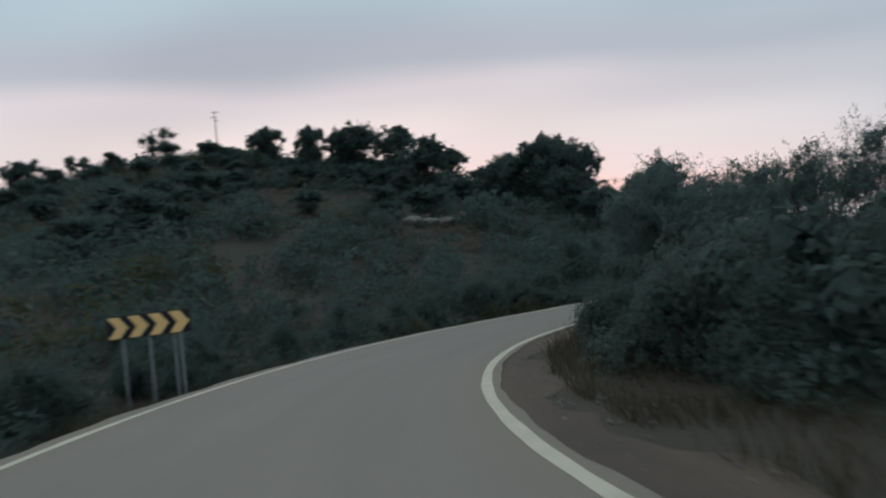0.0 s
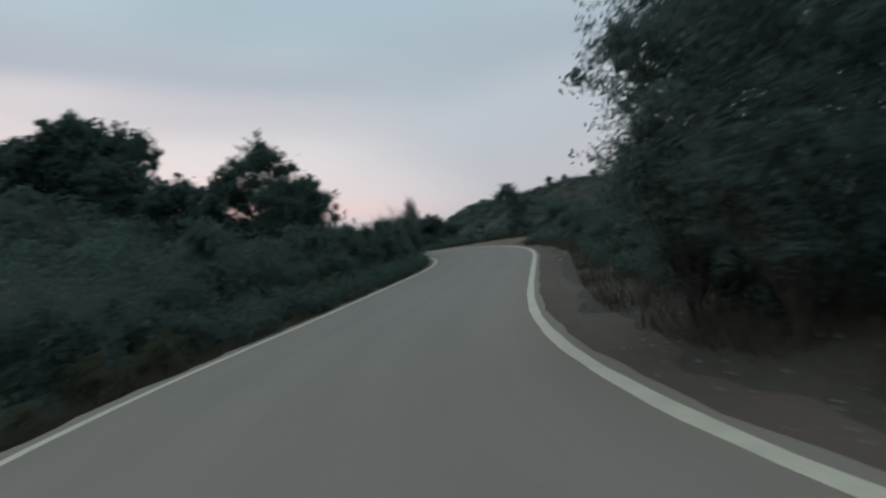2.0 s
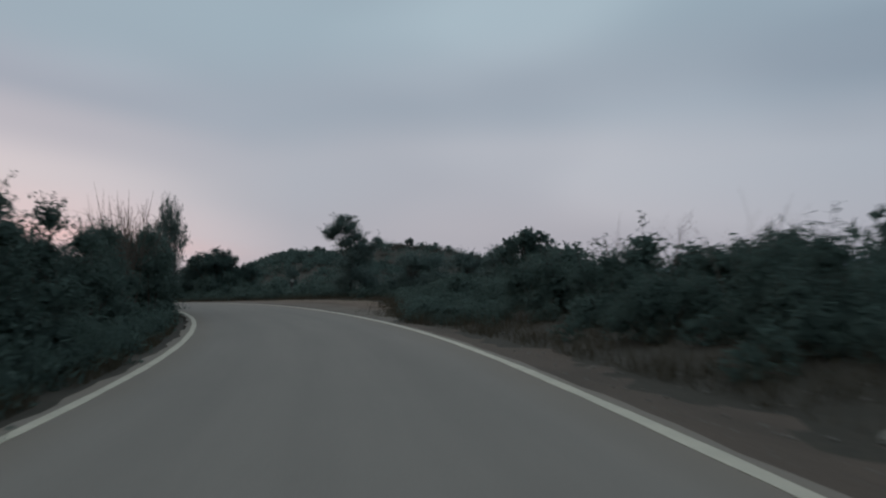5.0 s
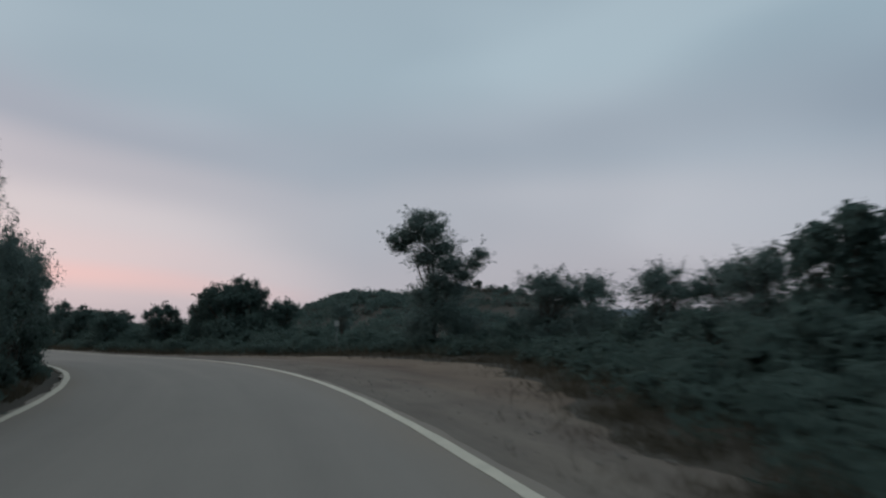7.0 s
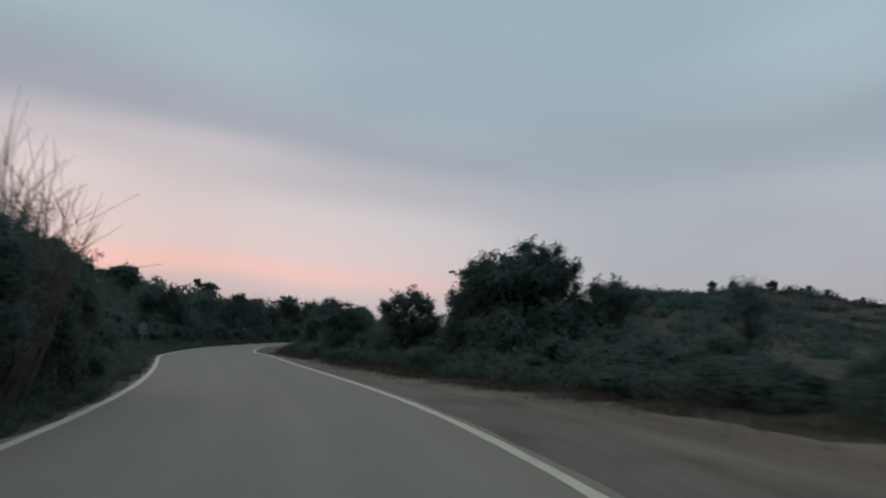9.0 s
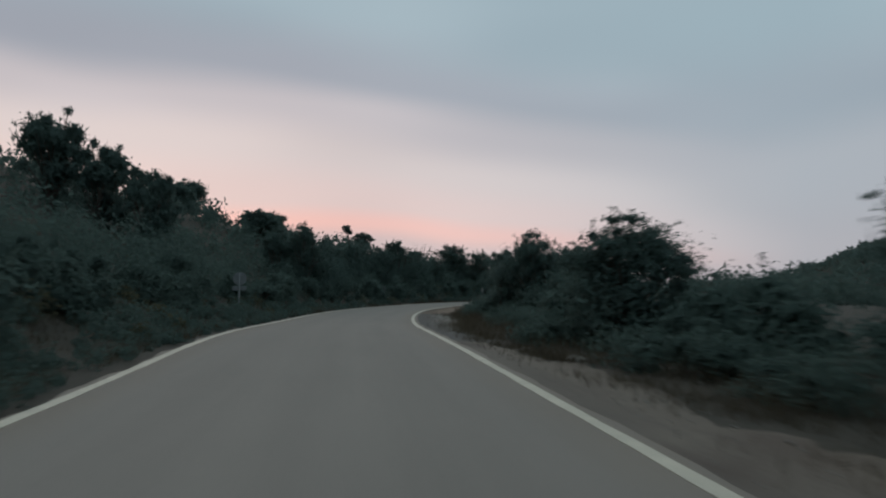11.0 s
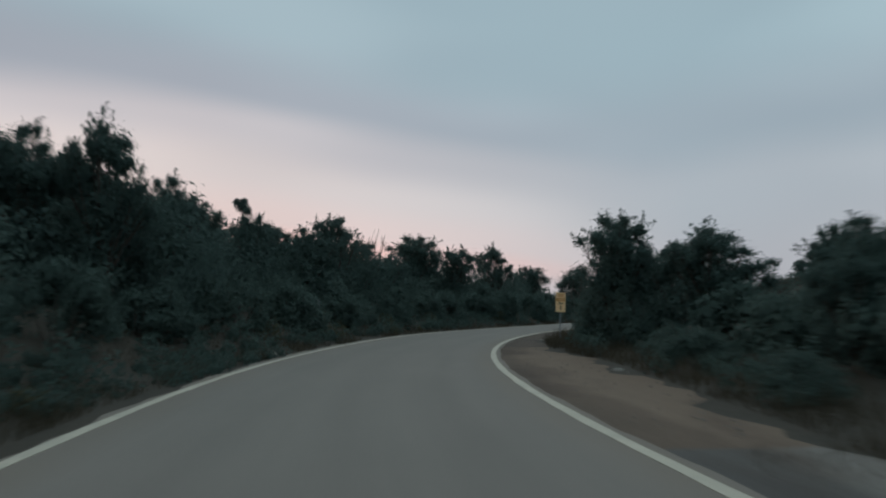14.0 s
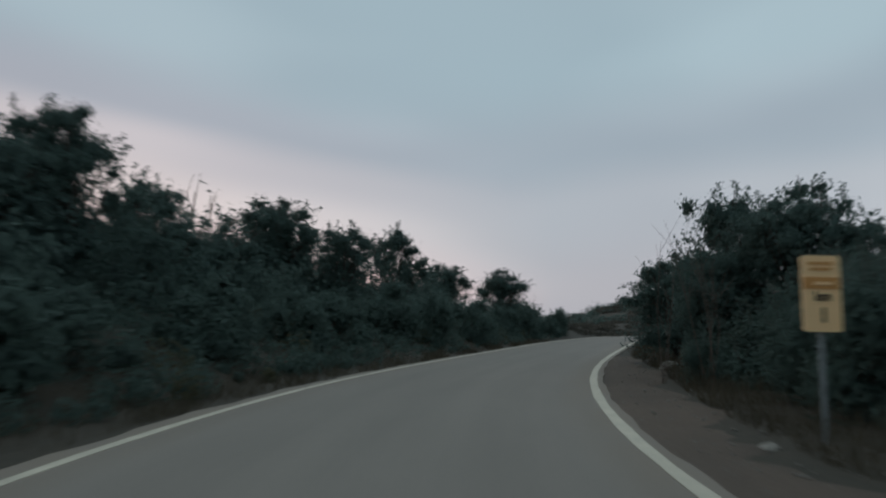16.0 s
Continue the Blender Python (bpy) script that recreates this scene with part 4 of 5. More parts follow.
# ---- the tree beside the lay-by ----
tall = make_tree("olive_tree", 5.8, 2.0, 1.6, 17000, 0.105, 77, M_OLIVE, "tall open olive tree with a crooked leaning crown", "tree", tr=0.08, sprigs=170, reach=0.42,
                 blobs=[(-0.7, -0.3, 4.8, 0.49), (0.1, 0.3, 4.9, 0.37), (-1.5, 0.0, 4.35, 0.34), (0.9, 0.1, 2.9, 0.49), (-0.1, 0.3, 5.3, 0.30), (-0.55, 0, 5.15, 0.61), (-0.95, 0.2, 4.5, 0.76), (-0.2, -0.2, 4.55, 0.73), (-1.25, 0.1, 4.1, 0.49), (0.2, 0.2, 4.0, 0.73), (-0.4, 0.1, 3.6, 0.73), (0.45, 0, 3.3, 0.79),
                        (1.25, 0.1, 3.35, 0.51), (1.5, -0.1, 3.7, 0.41), (0.0, 0, 2.7, 0.80), (0.6, 0.3, 2.4, 0.70), (-0.5, -0.2, 2.2, 0.70), (0.2, 0, 1.5, 1.00), (-0.6, 0.2, 1.1, 0.90), (0.9, 0, 1.0, 0.90)])
tall.matrix_basis = Matrix.Translation((53.6, 56.6, gz(53.6, 56.6) - 0.05)) @ Matrix.Rotation(radians(-48), 4, "Z")
tall.scale = (1.15, 1.15, 1.03)
for x, y, top_z, w in [(53.7, 51.8, 4.3, 0.95), (54.6, 50.6, 4.1, 0.9), (53.4, 47.6, 4.1, 0.95), (54.8, 46.0, 4.2, 1.0), (52.4, 44.4, 4.2, 0.9), (61.3, 70.4, 4.3, 0.55)]:
    put(olive_shrubs[rnd.randrange(2)], x, y, max(top_z - gz(x, y), 1.5) / 2.9, w * 1.35)


def bare(name, h, seed, label, n=7, mat=M_TWIG, forks=5, spread=0.28, thick=1.0):
    """A leafless shrub or tree of forking twigs."""
    rng = np.random.default_rng(seed)
    top = tagged(new(name), label, "dead tree")
    lines = []
    for i in range(n):
        d = Vector((rng.normal() * spread, rng.normal() * spread, 1)).normalized()
        foot, tip = Vector((rng.normal() * 0.08, rng.normal() * 0.08, -0.1)), d * h * rng.uniform(0.6, 1.0)
        m = foot.lerp(tip, 0.5) + Vector((rng.normal() * 0.08, rng.normal() * 0.08, 0)) * h * 0.4
        lines.append([(foot, 0.008 * h * thick), (m, 0.005 * h * thick), (tip, 0.0016 * h * thick)])
        for k in range(forks):
            a = m.lerp(tip, rng.uniform(0, 0.9))
            e = a + (d + Vector(rng.normal(size=3)) * 0.5).normalized() * h * rng.uniform(0.12, 0.3)
            lines.append([(a, 0.003 * h * thick), (e, 0.0012 * h * thick)])
    child("branchwork", mesh_of("branchwork", *tubes(lines, 4), mat, True), top)
    return top


def set_down(ob, x, y, sink=0.05, turn=0.0):
    ob.matrix_basis = Matrix.Translation((x, y, gz(x, y) - sink)) @ Matrix.Rotation(turn, 4, "Z")
    return ob


# leafless shrubs over the bushes
set_down(bare("dead_tree", 10.2 - gz(70.8, 159.8), 3, "leafless grey tree among dark oaks", 9, thick=1.3), 70.8, 159.8)
set_down(bare("dead_tree", 3.3, 4, "slender leafless tree behind the sign", 5, spread=0.12, thick=0.45), 74.9, 139.8)
set_down(bare("dead_tree", 3.2, 5, "slender leafless tree behind the sign", 3, spread=0.12, thick=0.45), 75.4, 141.2)
for i, (s, o, h) in enumerate([(37.0, 7.1, 3.1), (38.2, 7.6, 2.9), (43.0, 6.8, 2.7), (46.0, 7.2, 2.6)]):
    p = on_road(s, o)
    set_down(bare("dry_shrub", h * 0.86, 20 + i, "thin dry leafless shrub rising above bushes", 7, thick=0.5), p.x, p.y)
for i, (s, o, h) in enumerate([(82.0, -4.4, 3.6), (83.2, -4.7, 3.8), (84.4, -4.4, 3.5), (81.0, -4.8, 3.3), (60.0, -4.6, 4.6), (57.0, -4.9, 4.2), (87.5, -4.1, 4.4), (87.0, -4.3, 4.6), (88.2, -4.2, 4.0)]):
    p = on_road(s, o)
    set_down(bare("dry_shrub", h, 40 + i, "upright dry reddish twigs above the bushes", 45, forks=3, spread=0.16, thick=0.6), p.x, p.y)


def lollipop(x, y, top_z, r, seed, bent=0.0):
    h = max(top_z - gz(x, y), 2.0)
    t = make_tree("small_tree", h, r, h - 2 * r, 1300, 0.2, seed, M_OAK, "small round-headed tree on a thin trunk on the hill", "tree", tr=0.09,
                  blobs=[(bent, 0, h - r, r * 0.75), (bent + r * 0.5, 0.1, h - r * 1.4, r * 0.45), (bent - r * 0.45, 0, h - r * 0.6, r * 0.5), (bent + r * 0.2, 0.2, h - r * 0.4, r * 0.4)], lean=bent)
    set_down(t, x, y)


def hill_tree(x, y, top_z, r, seed):
    """An open, uneven crown of several clumps on a bare trunk."""
    q = np.random.default_rng(seed)
    h = max(top_z - gz(x, y), 3.0)
    clumps = [(q.uniform(-0.75, 0.75) * r, q.uniform(-0.5, 0.5) * r, h - r * q.uniform(0.3, 1.15), r * q.uniform(0.22, 0.4)) for i in range(11)]
    t = make_tree("oak_tree", h, r, h - 1.5 * r, 2100, 0.26, seed, M_OAK, "open oak on a bare trunk against the sky", "tree", tr=0.13, blobs=clumps, sprigs=20, reach=0.4)
    set_down(t, x, y)


for x, y, top_z, r, seed in [(-39.2, 96.5, 31.2, 3.5, 301), (-22.4, 91.4, 28.0, 2.3, 302), (-51.0, 95.5, 28.6, 2.6, 303), (-56.0, 92.0, 27.6, 2.8, 304), (-46.5, 97.0, 28.4, 1.9, 305)]:
    hill_tree(x, y, top_z, r, seed)
lollipop(135.0, 144.1, 11.4, 1.3, 91)
lollipop(158.2, 167.8, 13.6, 1.5, 92)
lollipop(62.6, 162.6, 12.1, 0.75, 93, bent=-0.7)

# ---- utility pole on the hilltop ----
pole = tagged(new("utility_pole"), "far grey utility pole with crossarms on the hilltop", "utility pole")
px, py = -31.75, 102.3
ph = 34.3 - gz(px, py)
child("shaft", mesh_of("shaft", *tubes([[(Vector((0, 0, -0.3)), 0.12), (Vector((0, 0, ph)), 0.065)]], 10), M_POLE, True), pole)
for k, z in enumerate((ph - 0.15, ph - 0.95, ph - 1.5)):
    bm = bmesh.new()
    box(bm, (1.3 - 0.2 * k, 0.09, 0.08), (0.15 * (-1) ** k, 0.16, z), 0.015)
    part("crossarm", bm, M_POLE, pole)
set_down(pole, px, py, 0)


# ---- signs ----
def prism(bm, pts, y0, y1):
    """A plate with the outline pts (x, z), between y0 and y1."""
    a = [bm.verts.new((x, y0, z)) for x, z in pts]
    b_ = [bm.verts.new((x, y1, z)) for x, z in pts]
    bm.faces.new(a)
    bm.faces.new(b_[::-1])
    n = len(pts)
    for i in range(n):
        bm.faces.new((a[i], b_[i], b_[(i + 1) % n], a[(i + 1) % n]))
    bmesh.ops.recalc_face_normals(bm, faces=bm.faces[:])


def rounded(w, h, r, seg=5):
    out = []
    for cx, cz, a0 in ((w / 2 - r, h / 2 - r, 0), (-w / 2 + r, h / 2 - r, 90), (-w / 2 + r, -h / 2 + r, 180), (w / 2 - r, -h / 2 + r, 270)):
        for k in range(seg + 1):
            a = radians(a0 + 90 * k / seg)
            out.append((cx + r * math.cos(a), cz + r * math.sin(a)))
    return out


def post(parent, x, z0, z1, y=0.05, r=0.03, name="post"):
    child(name, mesh_of(name, *tubes([[(Vector((x, y, z0)), r), (Vector((x, y, z1)), r), (Vector((x, y, z1 + 0.002)), 0.001)]], 12), M_GALV, True), parent)


# chevron board on the outside of the first bend, seen square on
chev = tagged(new("chevron_sign"), "bend sign with four headlight-amber chevrons on a black board", "road sign")
cx, cy, cz = -4.22, 6.50, 1.335
foot = gz(cx, cy)
bm = bmesh.new()
prism(bm, [(x, z) for x, z in rounded(1.84, 0.50, 0.03)], 0.0, 0.025)
board = part("board", bm, M_BLACK, chev)
for k in range(4):
    x0 = -0.90 + 0.452 * k
    bm = bmesh.new()
    prism(bm, [(x0, 0.235), (x0 + 0.25, 0.235), (x0 + 0.445, 0.0), (x0 + 0.25, -0.235), (x0, -0.235), (x0 + 0.175, 0.0)], -0.006, -0.001)
    part("chevron", bm, M_HEADLIT_AMBER, board, "reflective arrow with headlight amber in its colour")
for x in (-0.62, -0.02, 0.52, 0.66):
    post(chev, x, foot - cz - 0.3, 0.2)
for z in (-0.13, 0.13):
    bm = bmesh.new()
    box(bm, (1.7, 0.02, 0.04), (0, 0.036, z), 0.004)
    part("rail", bm, M_GALV, chev)
chev.matrix_basis = Matrix.Translation((cx, cy, cz)) @ Matrix.Rotation(radians(-0.5), 4, "Z")

# the kilometre sign
kms = tagged(new("kilometre_sign"), "kilometre sign in headlight-warmed cream and ochre on a thin steel post", "road sign")
kx, ky, kz = 71.02, 135.88, 3.80
bm = bmesh.new()
prism(bm, rounded(0.40, 0.80, 0.04), 0.0, 0.02)
plate = part("plate", bm, M_CREAM, kms)
bm = bmesh.new()
prism(bm, [(-0.185, 0.045), (0.185, 0.045), (0.185, 0.17), (-0.185, 0.17)], -0.005, -0.001)
part("band", bm, M_OCHRE, plate, "ochre band")
for z, w, h in ((0.315, 0.27, 0.035), (0.255, 0.22, 0.03)):
    bm = bmesh.new()
    box(bm, (w, 0.004, h), (0, -0.003, z))
    part("text_bar", bm, M_OCHRE, plate)
bm = bmesh.new()
box(bm, (0.2, 0.004, 0.03), (0.02, -0.009, 0.105))
part("text_bar", bm, M_CREAM, plate)
for body, size, z in (("km", 0.14, -0.075), ("1", 0.22, -0.30)):
    cu = bpy.data.curves.new("lettering", "FONT")
    cu.body, cu.size, cu.extrude, cu.align_x, cu.offset = body, size, 0.002, "CENTER", 0.004
    cu.materials.append(M_BLACK)
    tx = new("lettering", cu)
    tx.parent = plate
    tx.matrix_basis = Matrix.Translation((0.01, -0.004, z)) @ Matrix.Rotation(radians(90), 4, "X")
post(kms, 0.0, gz(kx, ky) - kz - 0.3, 0.3, y=0.05, r=0.026)
for z in (0.22, -0.22):
    bm = bmesh.new()
    box(bm, (0.12, 0.035, 0.035), (0, 0.034, z), 0.004)
    part("clamp", bm, M_GALV, kms)
kms.matrix_basis = Matrix.Translation((kx, ky, kz)) @ Matrix.Rotation(math.atan2(-0.235, 0.32), 4, "Z") @ Matrix.Rotation(radians(2), 4, "Y")

# a round sign and its plate, seen from behind
rs = tagged(new("round_sign"), "grey back of a round road sign with a plate below", "road sign")
rx_, ry_, rz_ = 49.57, 110.8, 3.45
bm = bmesh.new()
prism(bm, [(0.30 * math.cos(2 * math.pi * k / 32), 0.30 * math.sin(2 * math.pi * k / 32)) for k in range(32)], 0.0, 0.025)
part("disc", bm, M_ALU, rs)
bm = bmesh.new()
prism(bm, [(x, z - 0.42) for x, z in rounded(0.60, 0.20, 0.02)], 0.0, 0.02)
part("plate", bm, M_ALU, rs)
post(rs, 0.0, gz(rx_, ry_) - rz_ - 0.3, 0.25, y=-0.035, r=0.03)
for z in (0.12, -0.12, -0.42):
    bm = bmesh.new()
    box(bm, (0.16, 0.02, 0.04), (0, -0.012, z), 0.004)
    part("clamp", bm, M_GALV, rs)
rs.matrix_basis = Matrix.Translation((rx_, ry_, rz_)) @ Matrix.Rotation(heading(127) + radians(4), 4, "Z")

# two narrow plates on posts over the left bank
dp = tagged(new("plate_sign"), "two narrow grey plates on posts above the bank", "road sign")
dx, dy, dz = 62.28, 141.8, 3.67
for x in (-0.10, 0.14):
    for z, h in ((0.17, 0.30), (-0.20, 0.32)):
        bm = bmesh.new()
        prism(bm, [(x + u, z + v) for u, v in rounded(0.13, h, 0.015)], 0.0, 0.02)
        part("plate", bm, M_ALU, dp)
    post(dp, x, gz(dx, dy) - dz - 0.3, 0.3, y=0.045, r=0.02)
dp.matrix_basis = Matrix.Translation((dx, dy, dz)) @ Matrix.Rotation(heading(150), 4, "Z")


# ---- stones ----
def stone(x, y, r, seed, label="pale limestone boulder at the road edge"):
    rng = np.random.default_rng(seed)
    bm = bmesh.new()
    bmesh.ops.create_icosphere(bm, subdivisions=3, radius=1)
    k = rng.uniform(0.7, 1.2, 3) * np.array([1.3, 1.0, 0.6])
    for v in bm.verts:
        f = 1 + 0.28 * noise.noise(v.co * 1.3 + Vector((seed, 0, 0))) + 0.10 * noise.noise(v.co * 4 + Vector((0, seed, 0)))
        v.co = Vector((v.co.x * k[0], v.co.y * k[1], v.co.z * k[2])) * f * r
    me = bpy.data.meshes.new("stone")
    bm.to_mesh(me)
    bm.free()
    me.materials.append(M_STONE)
    ob = tagged(new("stone", me), label, "stone", group="stones along the road")
    ob.matrix_basis = Matrix.Translation((x, y, gz(x, y) + r * 0.15)) @ Matrix.Rotation(seed, 4, "Z")


for i, (s, o, r) in enumerate([(149.5, -3.75, 0.24), (148.7, -3.7, 0.16), (127.5, -3.35, 0.14), (102.0, -3.5, 0.15), (103.0, -3.6, 0.12), (133.5, -3.65, 0.13), (88.0, -3.7, 0.16), (36.5, 3.6, 0.1),
                               (37.5, 4.2, 0.12), (33.0, 3.7, 0.09), (159.0, 4.0, 0.1), (144.5, 5.2, 0.12), (171.0, 4.6, 0.25), (171.8, 5.1, 0.2), (108.0, 4.5, 0.15), (110.0, 4.1, 0.12)]):
    p = on_road(s, o)
    stone(p.x, p.y, r, i + 1)
for i, (dx_, dy_, r) in enumerate([(0, 0, 0.9), (1.4, 0.3, 0.75), (-1.5, -0.2, 0.8), (2.6, 0.5, 0.55)]):
    stone(1.8 + dx_, 48.0 + dy_, r, 60 + i, "pale limestone ledge on the scrubby hillside")

# pebbles scattered over the dirt
rng = np.random.default_rng(5)
m = 2400
s = rng.uniform(-10, 178, m)
o = HALF + 0.3 + np.abs(rng.normal(size=m)) * 1.1
a = np.interp(s, SS, TH)
x, y = np.interp(s, SS, RX) + np.cos(a) * o, np.interp(s, SS, RY) + np.sin(a) * o
z = ground_z(x, y) + 0.03
r = rng.uniform(0.01, 0.035, m)
octa = np.array([(1, 0, 0), (0, 1, 0), (-1, 0, 0), (0, -1, 0), (0, 0, 0.8), (0, 0, -0.8)])
V = np.stack([x, y, z], 1)[:, None] + octa[None] * r[:, None, None] * rng.uniform(0.6, 1.3, (m, 6, 1))
tri = np.array([(0, 1, 4), (1, 2, 4), (2, 3, 4), (3, 0, 4), (1, 0, 5), (2, 1, 5), (3, 2, 5), (0, 3, 5)])
F = (np.arange(m)[:, None, None] * 6 + tri[None]).reshape(-1, 3)
tagged(new("pebbles", mesh_of("pebbles", V.reshape(-1, 3), F, M_STONE)), "small loose pebbles on the dirt", "pebbles", kind="stuff")

# low bushes behind the chevron sign
for x, y, h, w in [(-5.5, 8.0, 1.3, 0.62), (-6.6, 6.6, 1.4, 0.7), (-4.3, 8.9, 1.1, 0.55), (-7.4, 4.9, 1.5, 0.7), (-3.6, 9.6, 0.9, 0.5)]:
    put(bushes[int(10 * h) % 3], x, y, h / 2.2, w)

put(oaks[2], 60.9, 76.0, (4.7 - gz(60.9, 76.0)) / 5.0, 0.8)
# thick growth behind the kilometre sign
put(oaks[1], 74.6, 135.4, (5.9 - gz(74.6, 135.4)) / 5.0, 0.62)
for x, y, h, w in [(75.3, 137.4, 2.3, 0.8), (76.6, 138.4, 2.6, 0.9), (74.2, 136.6, 1.9, 0.6), (77.8, 137.0, 2.8, 1.0), (73.4, 134.2, 1.7, 0.6)]:
    put(bushes[int(10 * h) % 3], x, y, h / 2.2, w)


# small white plates on thin stakes beyond the verge
def boundary_plate(x, y, z, turn, w, hh):
    """A small white notice plate, on a stake driven into the ground."""
    t = tagged(new("boundary_sign"), "small weathered white plate on a thin stake", "sign", group="boundary plates along the road")
    h = z - gz(x, y)
    bm = bmesh.new()
    prism(bm, [(u, h + v) for u, v in rounded(w, hh, 0.012)], 0.0, 0.006)
    part("plate", bm, M_WHITE, t)
    post(t, 0.0, -0.3, h + 0.1, y=0.016, r=0.009, name="stake")
    t.matrix_basis = Matrix.Translation((x, y, gz(x, y))) @ Matrix.Rotation(turn, 4, "Z")


boundary_plate(53.3, 62.1, 2.37, radians(-40), 0.2, 0.22)
boundary_plate(63.4, 117.5, 3.22, radians(-28), 0.1, 0.22)

# bare lower limbs of the tall olive
crook = np.random.default_rng(41)


def crooked(a, b, n=7, bend=0.1):
    """Points from a to b with kinks, as old wood grows."""
    a, b = Vector(a), Vector(b)
    return [a.lerp(b, i / n) + Vector(crook.normal(size=3)) * bend * (0 < i < n) for i in range(n + 1)]


wood = []
for a, b, r in [((0.2, 0, 0.45), (2.4, 0.1, 0.72), 0.036), ((0.6, 0, 1.0), (1.9, 0.2, 1.75), 0.02), ((0.3, 0, 1.3), (1.8, -0.1, 1.2), 0.018)]:
    line = crooked(a, b)
    wood.append([(p, r * (1 - 0.11 * i)) for i, p in enumerate(line)])
    for k in range(3, 8):
        for m_ in range(2):
            tip = line[k] + Vector((crook.uniform(-0.1, 0.45), crook.normal() * 0.25, crook.uniform(-0.15, 0.5)))
            wood.append([(p, 0.35 * r * (1 - 0.2 * i)) for i, p in enumerate(crooked(line[k], tip, 4, 0.04))])
child("limb", mesh_of("limb", *tubes(wood, 5), M_BARK, True), tall)

# round-headed trees along the far ridges
ridge = np.random.default_rng(31)
for i in range(18):
    u = ridge.choice((-50, -38, -20, -4, 12, 30, 52)) + ridge.normal() * 5
    x_, y_ = 362 - 0.6 * u + ridge.normal() * 9, 292 + 0.8 * u + ridge.normal() * 9
    small_tree = copy_thing(far_oaks[i % 4], Matrix.Translation((x_, y_, gz(x_, y_) - 0.2)) @ Matrix.Rotation(i * 1.7, 4, "Z"))
    k = 0.7 + 1.3 * ridge.random() ** 2
    small_tree.scale = (k * 0.9, k * 0.9, k * ridge.uniform(0.85, 1.15))
    small_tree["group"] = "trees of the far ridge"
for i in range(12):
    u = -30 + 5.2 * i + ridge.uniform(-2, 2)
    x_, y_ = 152 - 0.6 * u + ridge.normal() * 3, 160 + 0.8 * u + ridge.normal() * 3
    small_tree = copy_thing(far_oaks[i % 4], Matrix.Translation((x_, y_, gz(x_, y_) - 0.1)) @ Matrix.Rotation(i * 2.3, 4, "Z"))
    k = ridge.uniform(0.3, 0.65)
    small_tree.scale = (k, k, k * ridge.uniform(0.9, 1.2))
    small_tree["group"] = "trees of the far ridge"

# the far ridge on the horizon, its haze put into its blue-grey colour
azim = np.radians(np.arange(38.0, 118.0, 0.5))
crest = 60 + 10 * np.sin(azim * 7.0) + 7 * np.sin(azim * 17.0 + 1.0) + 3 * np.sin(azim * 61.0)
V = []
for radius, lift in ((1900, -0.25), (2200, 0.45), (2450, 1.0), (2800, 0.6), (3200, -0.3)):
    wig = 1 + 0.05 * np.sin(azim * 23 + radius)
    V.append(np.stack([40 + radius * np.sin(azim), 50 + radius * np.cos(azim), crest * lift * np.where(lift < 1, wig, 1) - 3], 1))
n_ = len(azim)
idx = np.arange(5 * n_).reshape(5, n_)
F = np.stack([idx[:-1, :-1], idx[1:, :-1], idx[1:, 1:], idx[:-1, 1:]], -1).reshape(-1, 4)
tagged(new("backdrop", mesh_of("backdrop", np.concatenate(V), F, M_FAR, True)), "mountain ridge on the horizon with haze in its blue-grey colour", "mountain", kind="structure")

# rough brown heath and low clumps on the near ridge beyond the bends
heath = np.random.default_rng(71)
knoll = [(150 + 22 * u, 160 + 22 * v, 0.5 + 0.6 * w, 0.9 + 0.9 * w) for u, v, w in zip(heath.normal(size=360), heath.normal(size=360), heath.random(360))]
make_scrub("far_grass", [k for k in knoll if nearest(np.array([k[0]]), np.array([k[1]]))[0][0] > 20], 0.42, 44, M_HEATH, "brown heath on the low ridge", 72)
mounds = []
for i in range(70):
    u, v = heath.uniform(-34, 34), heath.normal() * 4
    mounds.append((152 - 0.6 * u + v * 0.8, 160 + 0.8 * u + v * 0.6, heath.uniform(0.9, 2.4), heath.uniform(0.7, 1.6)))
make_scrub("far_woods", mounds, 0.4, 60, M_OAK, "dark low clumps along the top of the low ridge", 73)

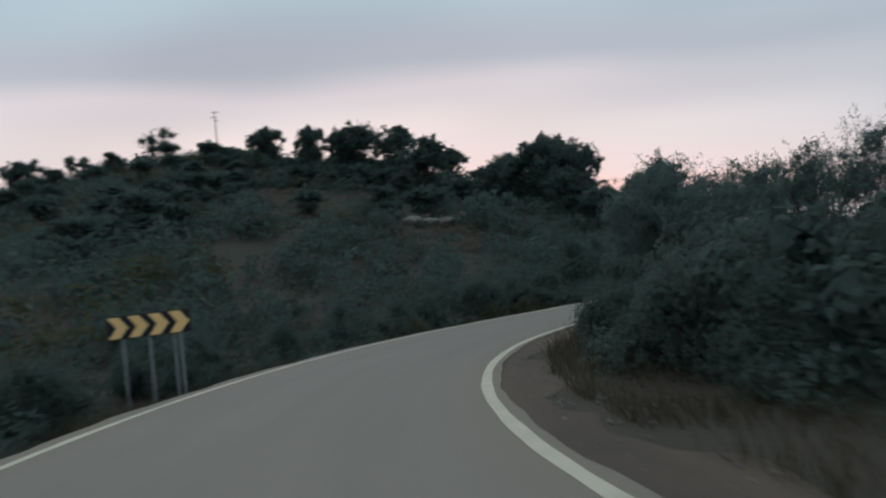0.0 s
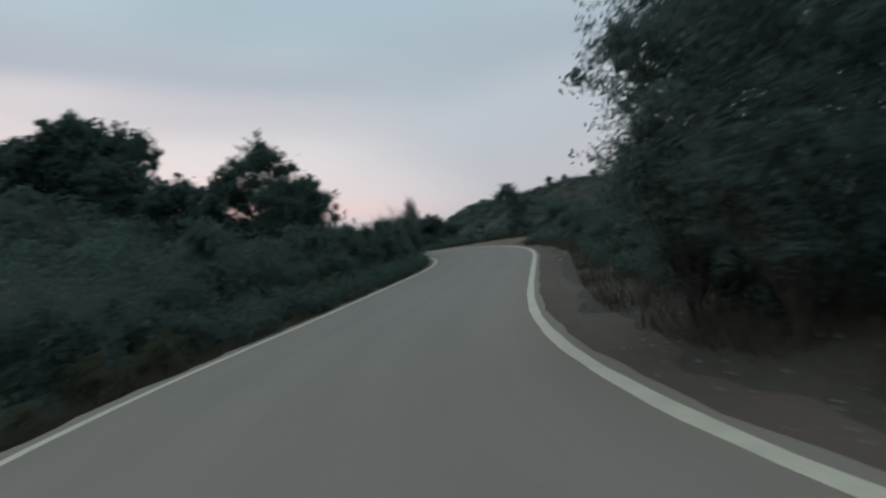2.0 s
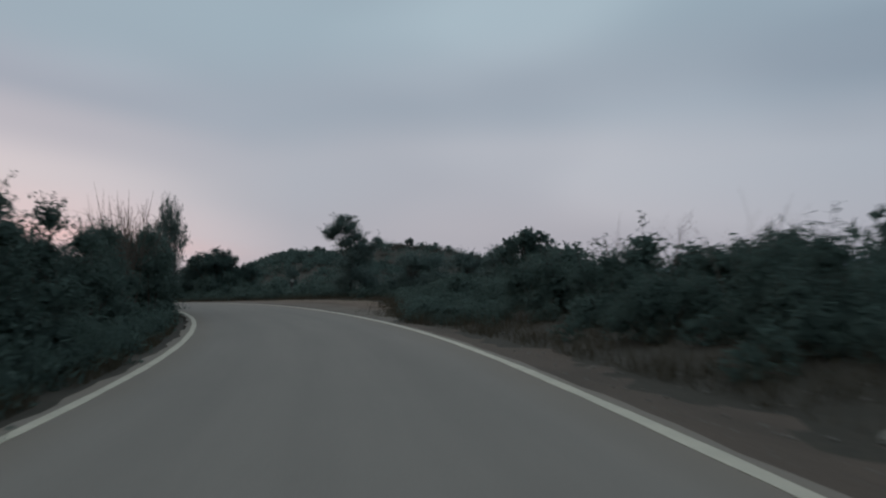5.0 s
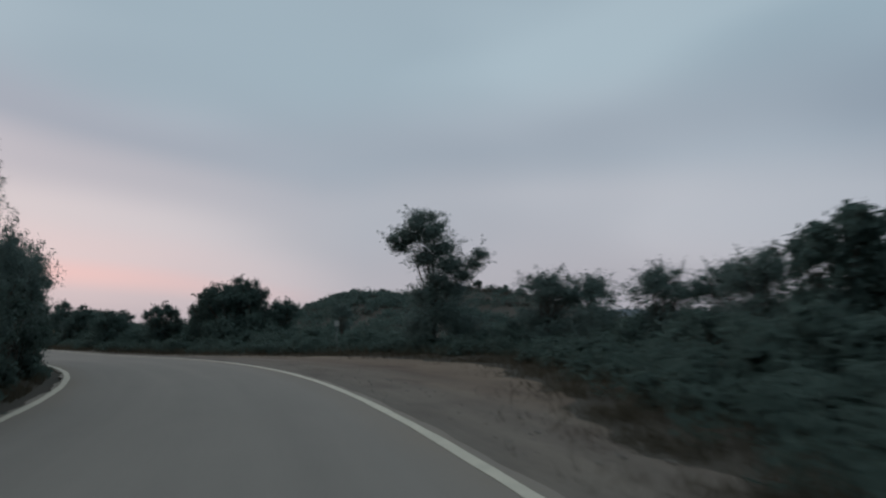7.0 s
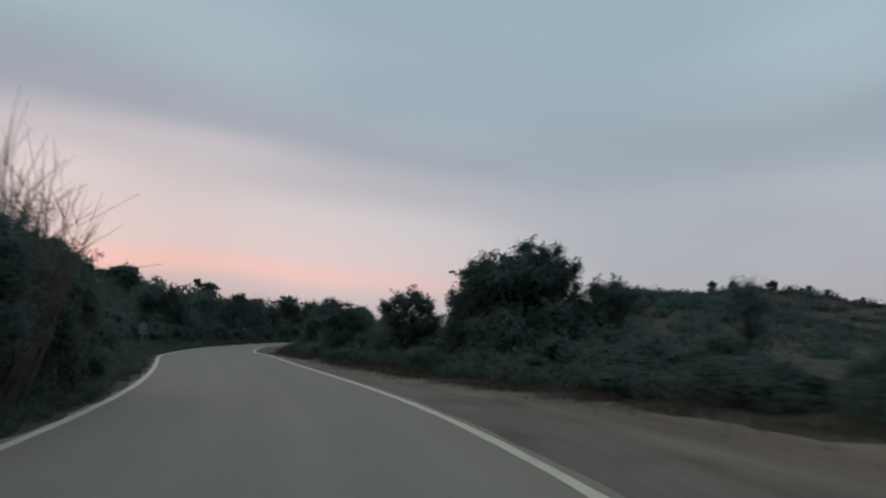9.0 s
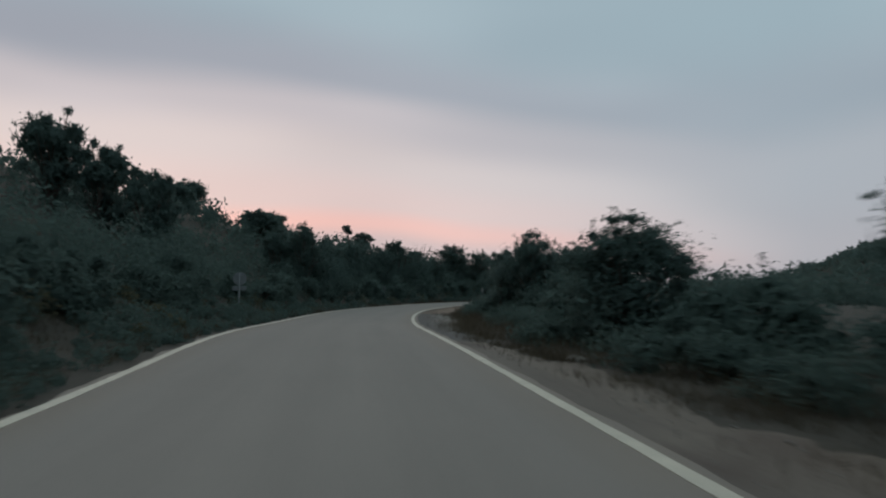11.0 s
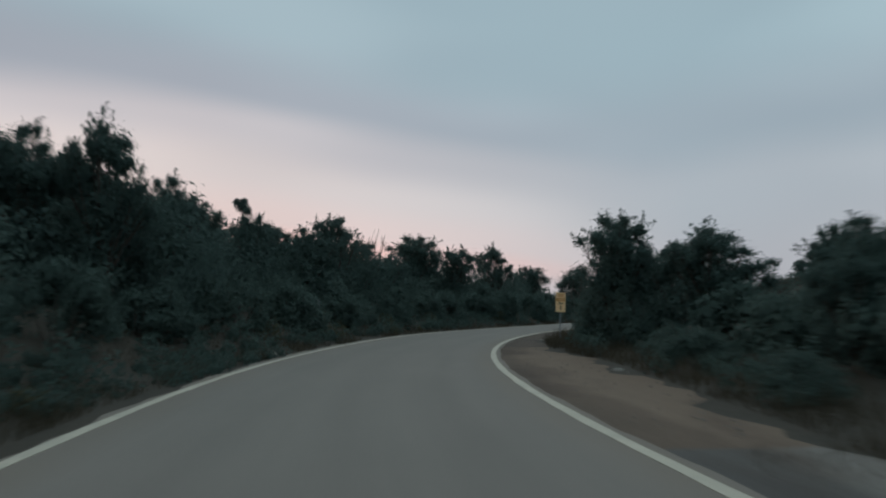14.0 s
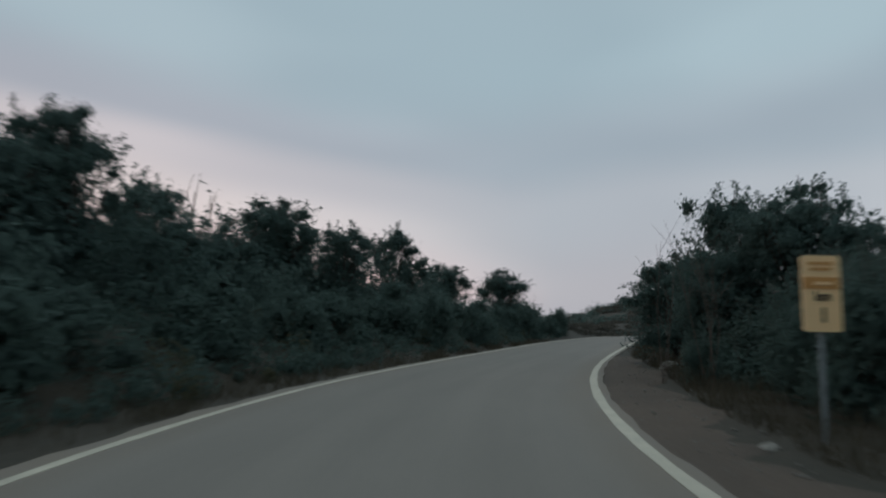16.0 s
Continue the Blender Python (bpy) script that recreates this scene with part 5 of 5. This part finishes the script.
# dense growth round the feet of the small olives beside the lay-by
feet = np.random.default_rng(74)
clumps = []
for x, y, n_ in [(53.7, 51.8, 7), (54.6, 50.6, 6), (53.4, 47.6, 8), (54.8, 46.0, 7), (52.4, 44.4, 8), (53.6, 49.6, 6), (51.2, 42.6, 5)]:
    for k in range(n_):
        clumps.append((x + feet.normal() * 0.6, y + feet.normal() * 0.6, feet.uniform(1.2, 2.3), feet.uniform(0.6, 1.0)))
make_scrub("undergrowth", clumps, 0.17, 320, M_OLIVE, "grey-green shoots growing thickly under the small olives", 75)

# crowns that close the gaps beside the lay-by and the last bend
for k, x, y, top_z, w in [(1, 59.8, 77.4, 5.9, 0.72), (2, 58.2, 79.6, 5.7, 0.6), (0, 68.3, 121.1, 5.2, 0.6), (1, 71.3, 123.8, 5.6, 0.6), (2, 66.4, 120.2, 4.4, 0.4)]:
    put(oaks[k], x, y, (top_z - gz(x, y)) / 4.85, w)

# young oaks and brush that fill the wood above the left bank
brush = np.random.default_rng(76)
fill = []
for x, y, top_z in [(55.0, 133.8, 6.9), (56.3, 137.5, 6.6), (57.0, 142.2, 7.0), (58.6, 145.4, 7.2), (61.8, 147.6, 7.2), (64.5, 150.2, 7.4), (66.9, 152.6, 7.9), (70.0, 156.6, 8.0), (73.2, 160.4, 8.3), (77.1, 163.0, 9.2), (81.9, 165.2, 8.9), (88.0, 169.0, 8.1)]:
    for k in range(7):
        u, v = x + brush.normal() * 0.8, y + brush.normal() * 0.8
        fill.append((u, v, (top_z - gz(u, v)) * brush.uniform(0.82, 1.02), brush.uniform(0.9, 1.5)))
make_scrub("undergrowth", fill, 0.24, 300, M_OAK, "young oaks and brush filling the wood above the bank", 77)

# upright dry stalks over the bushes of the first bend
for i, (x, y, top_z) in enumerate([(18.0, 16.6, 2.7), (17.0, 16.8, 2.5), (19.2, 17.6, 2.9), (16.2, 16.4, 2.5), (20.3, 18.4, 2.7), (18.6, 17.3, 2.65)]):
    set_down(bare("dry_shrub", top_z - gz(x, y), 80 + i, "thin upright dry stalks above dark bushes", 8, forks=3, spread=0.09, thick=0.4), x, y)

for ob in protos:
    for o in [*ob.children_recursive, ob]:
        bpy.data.objects.remove(o)
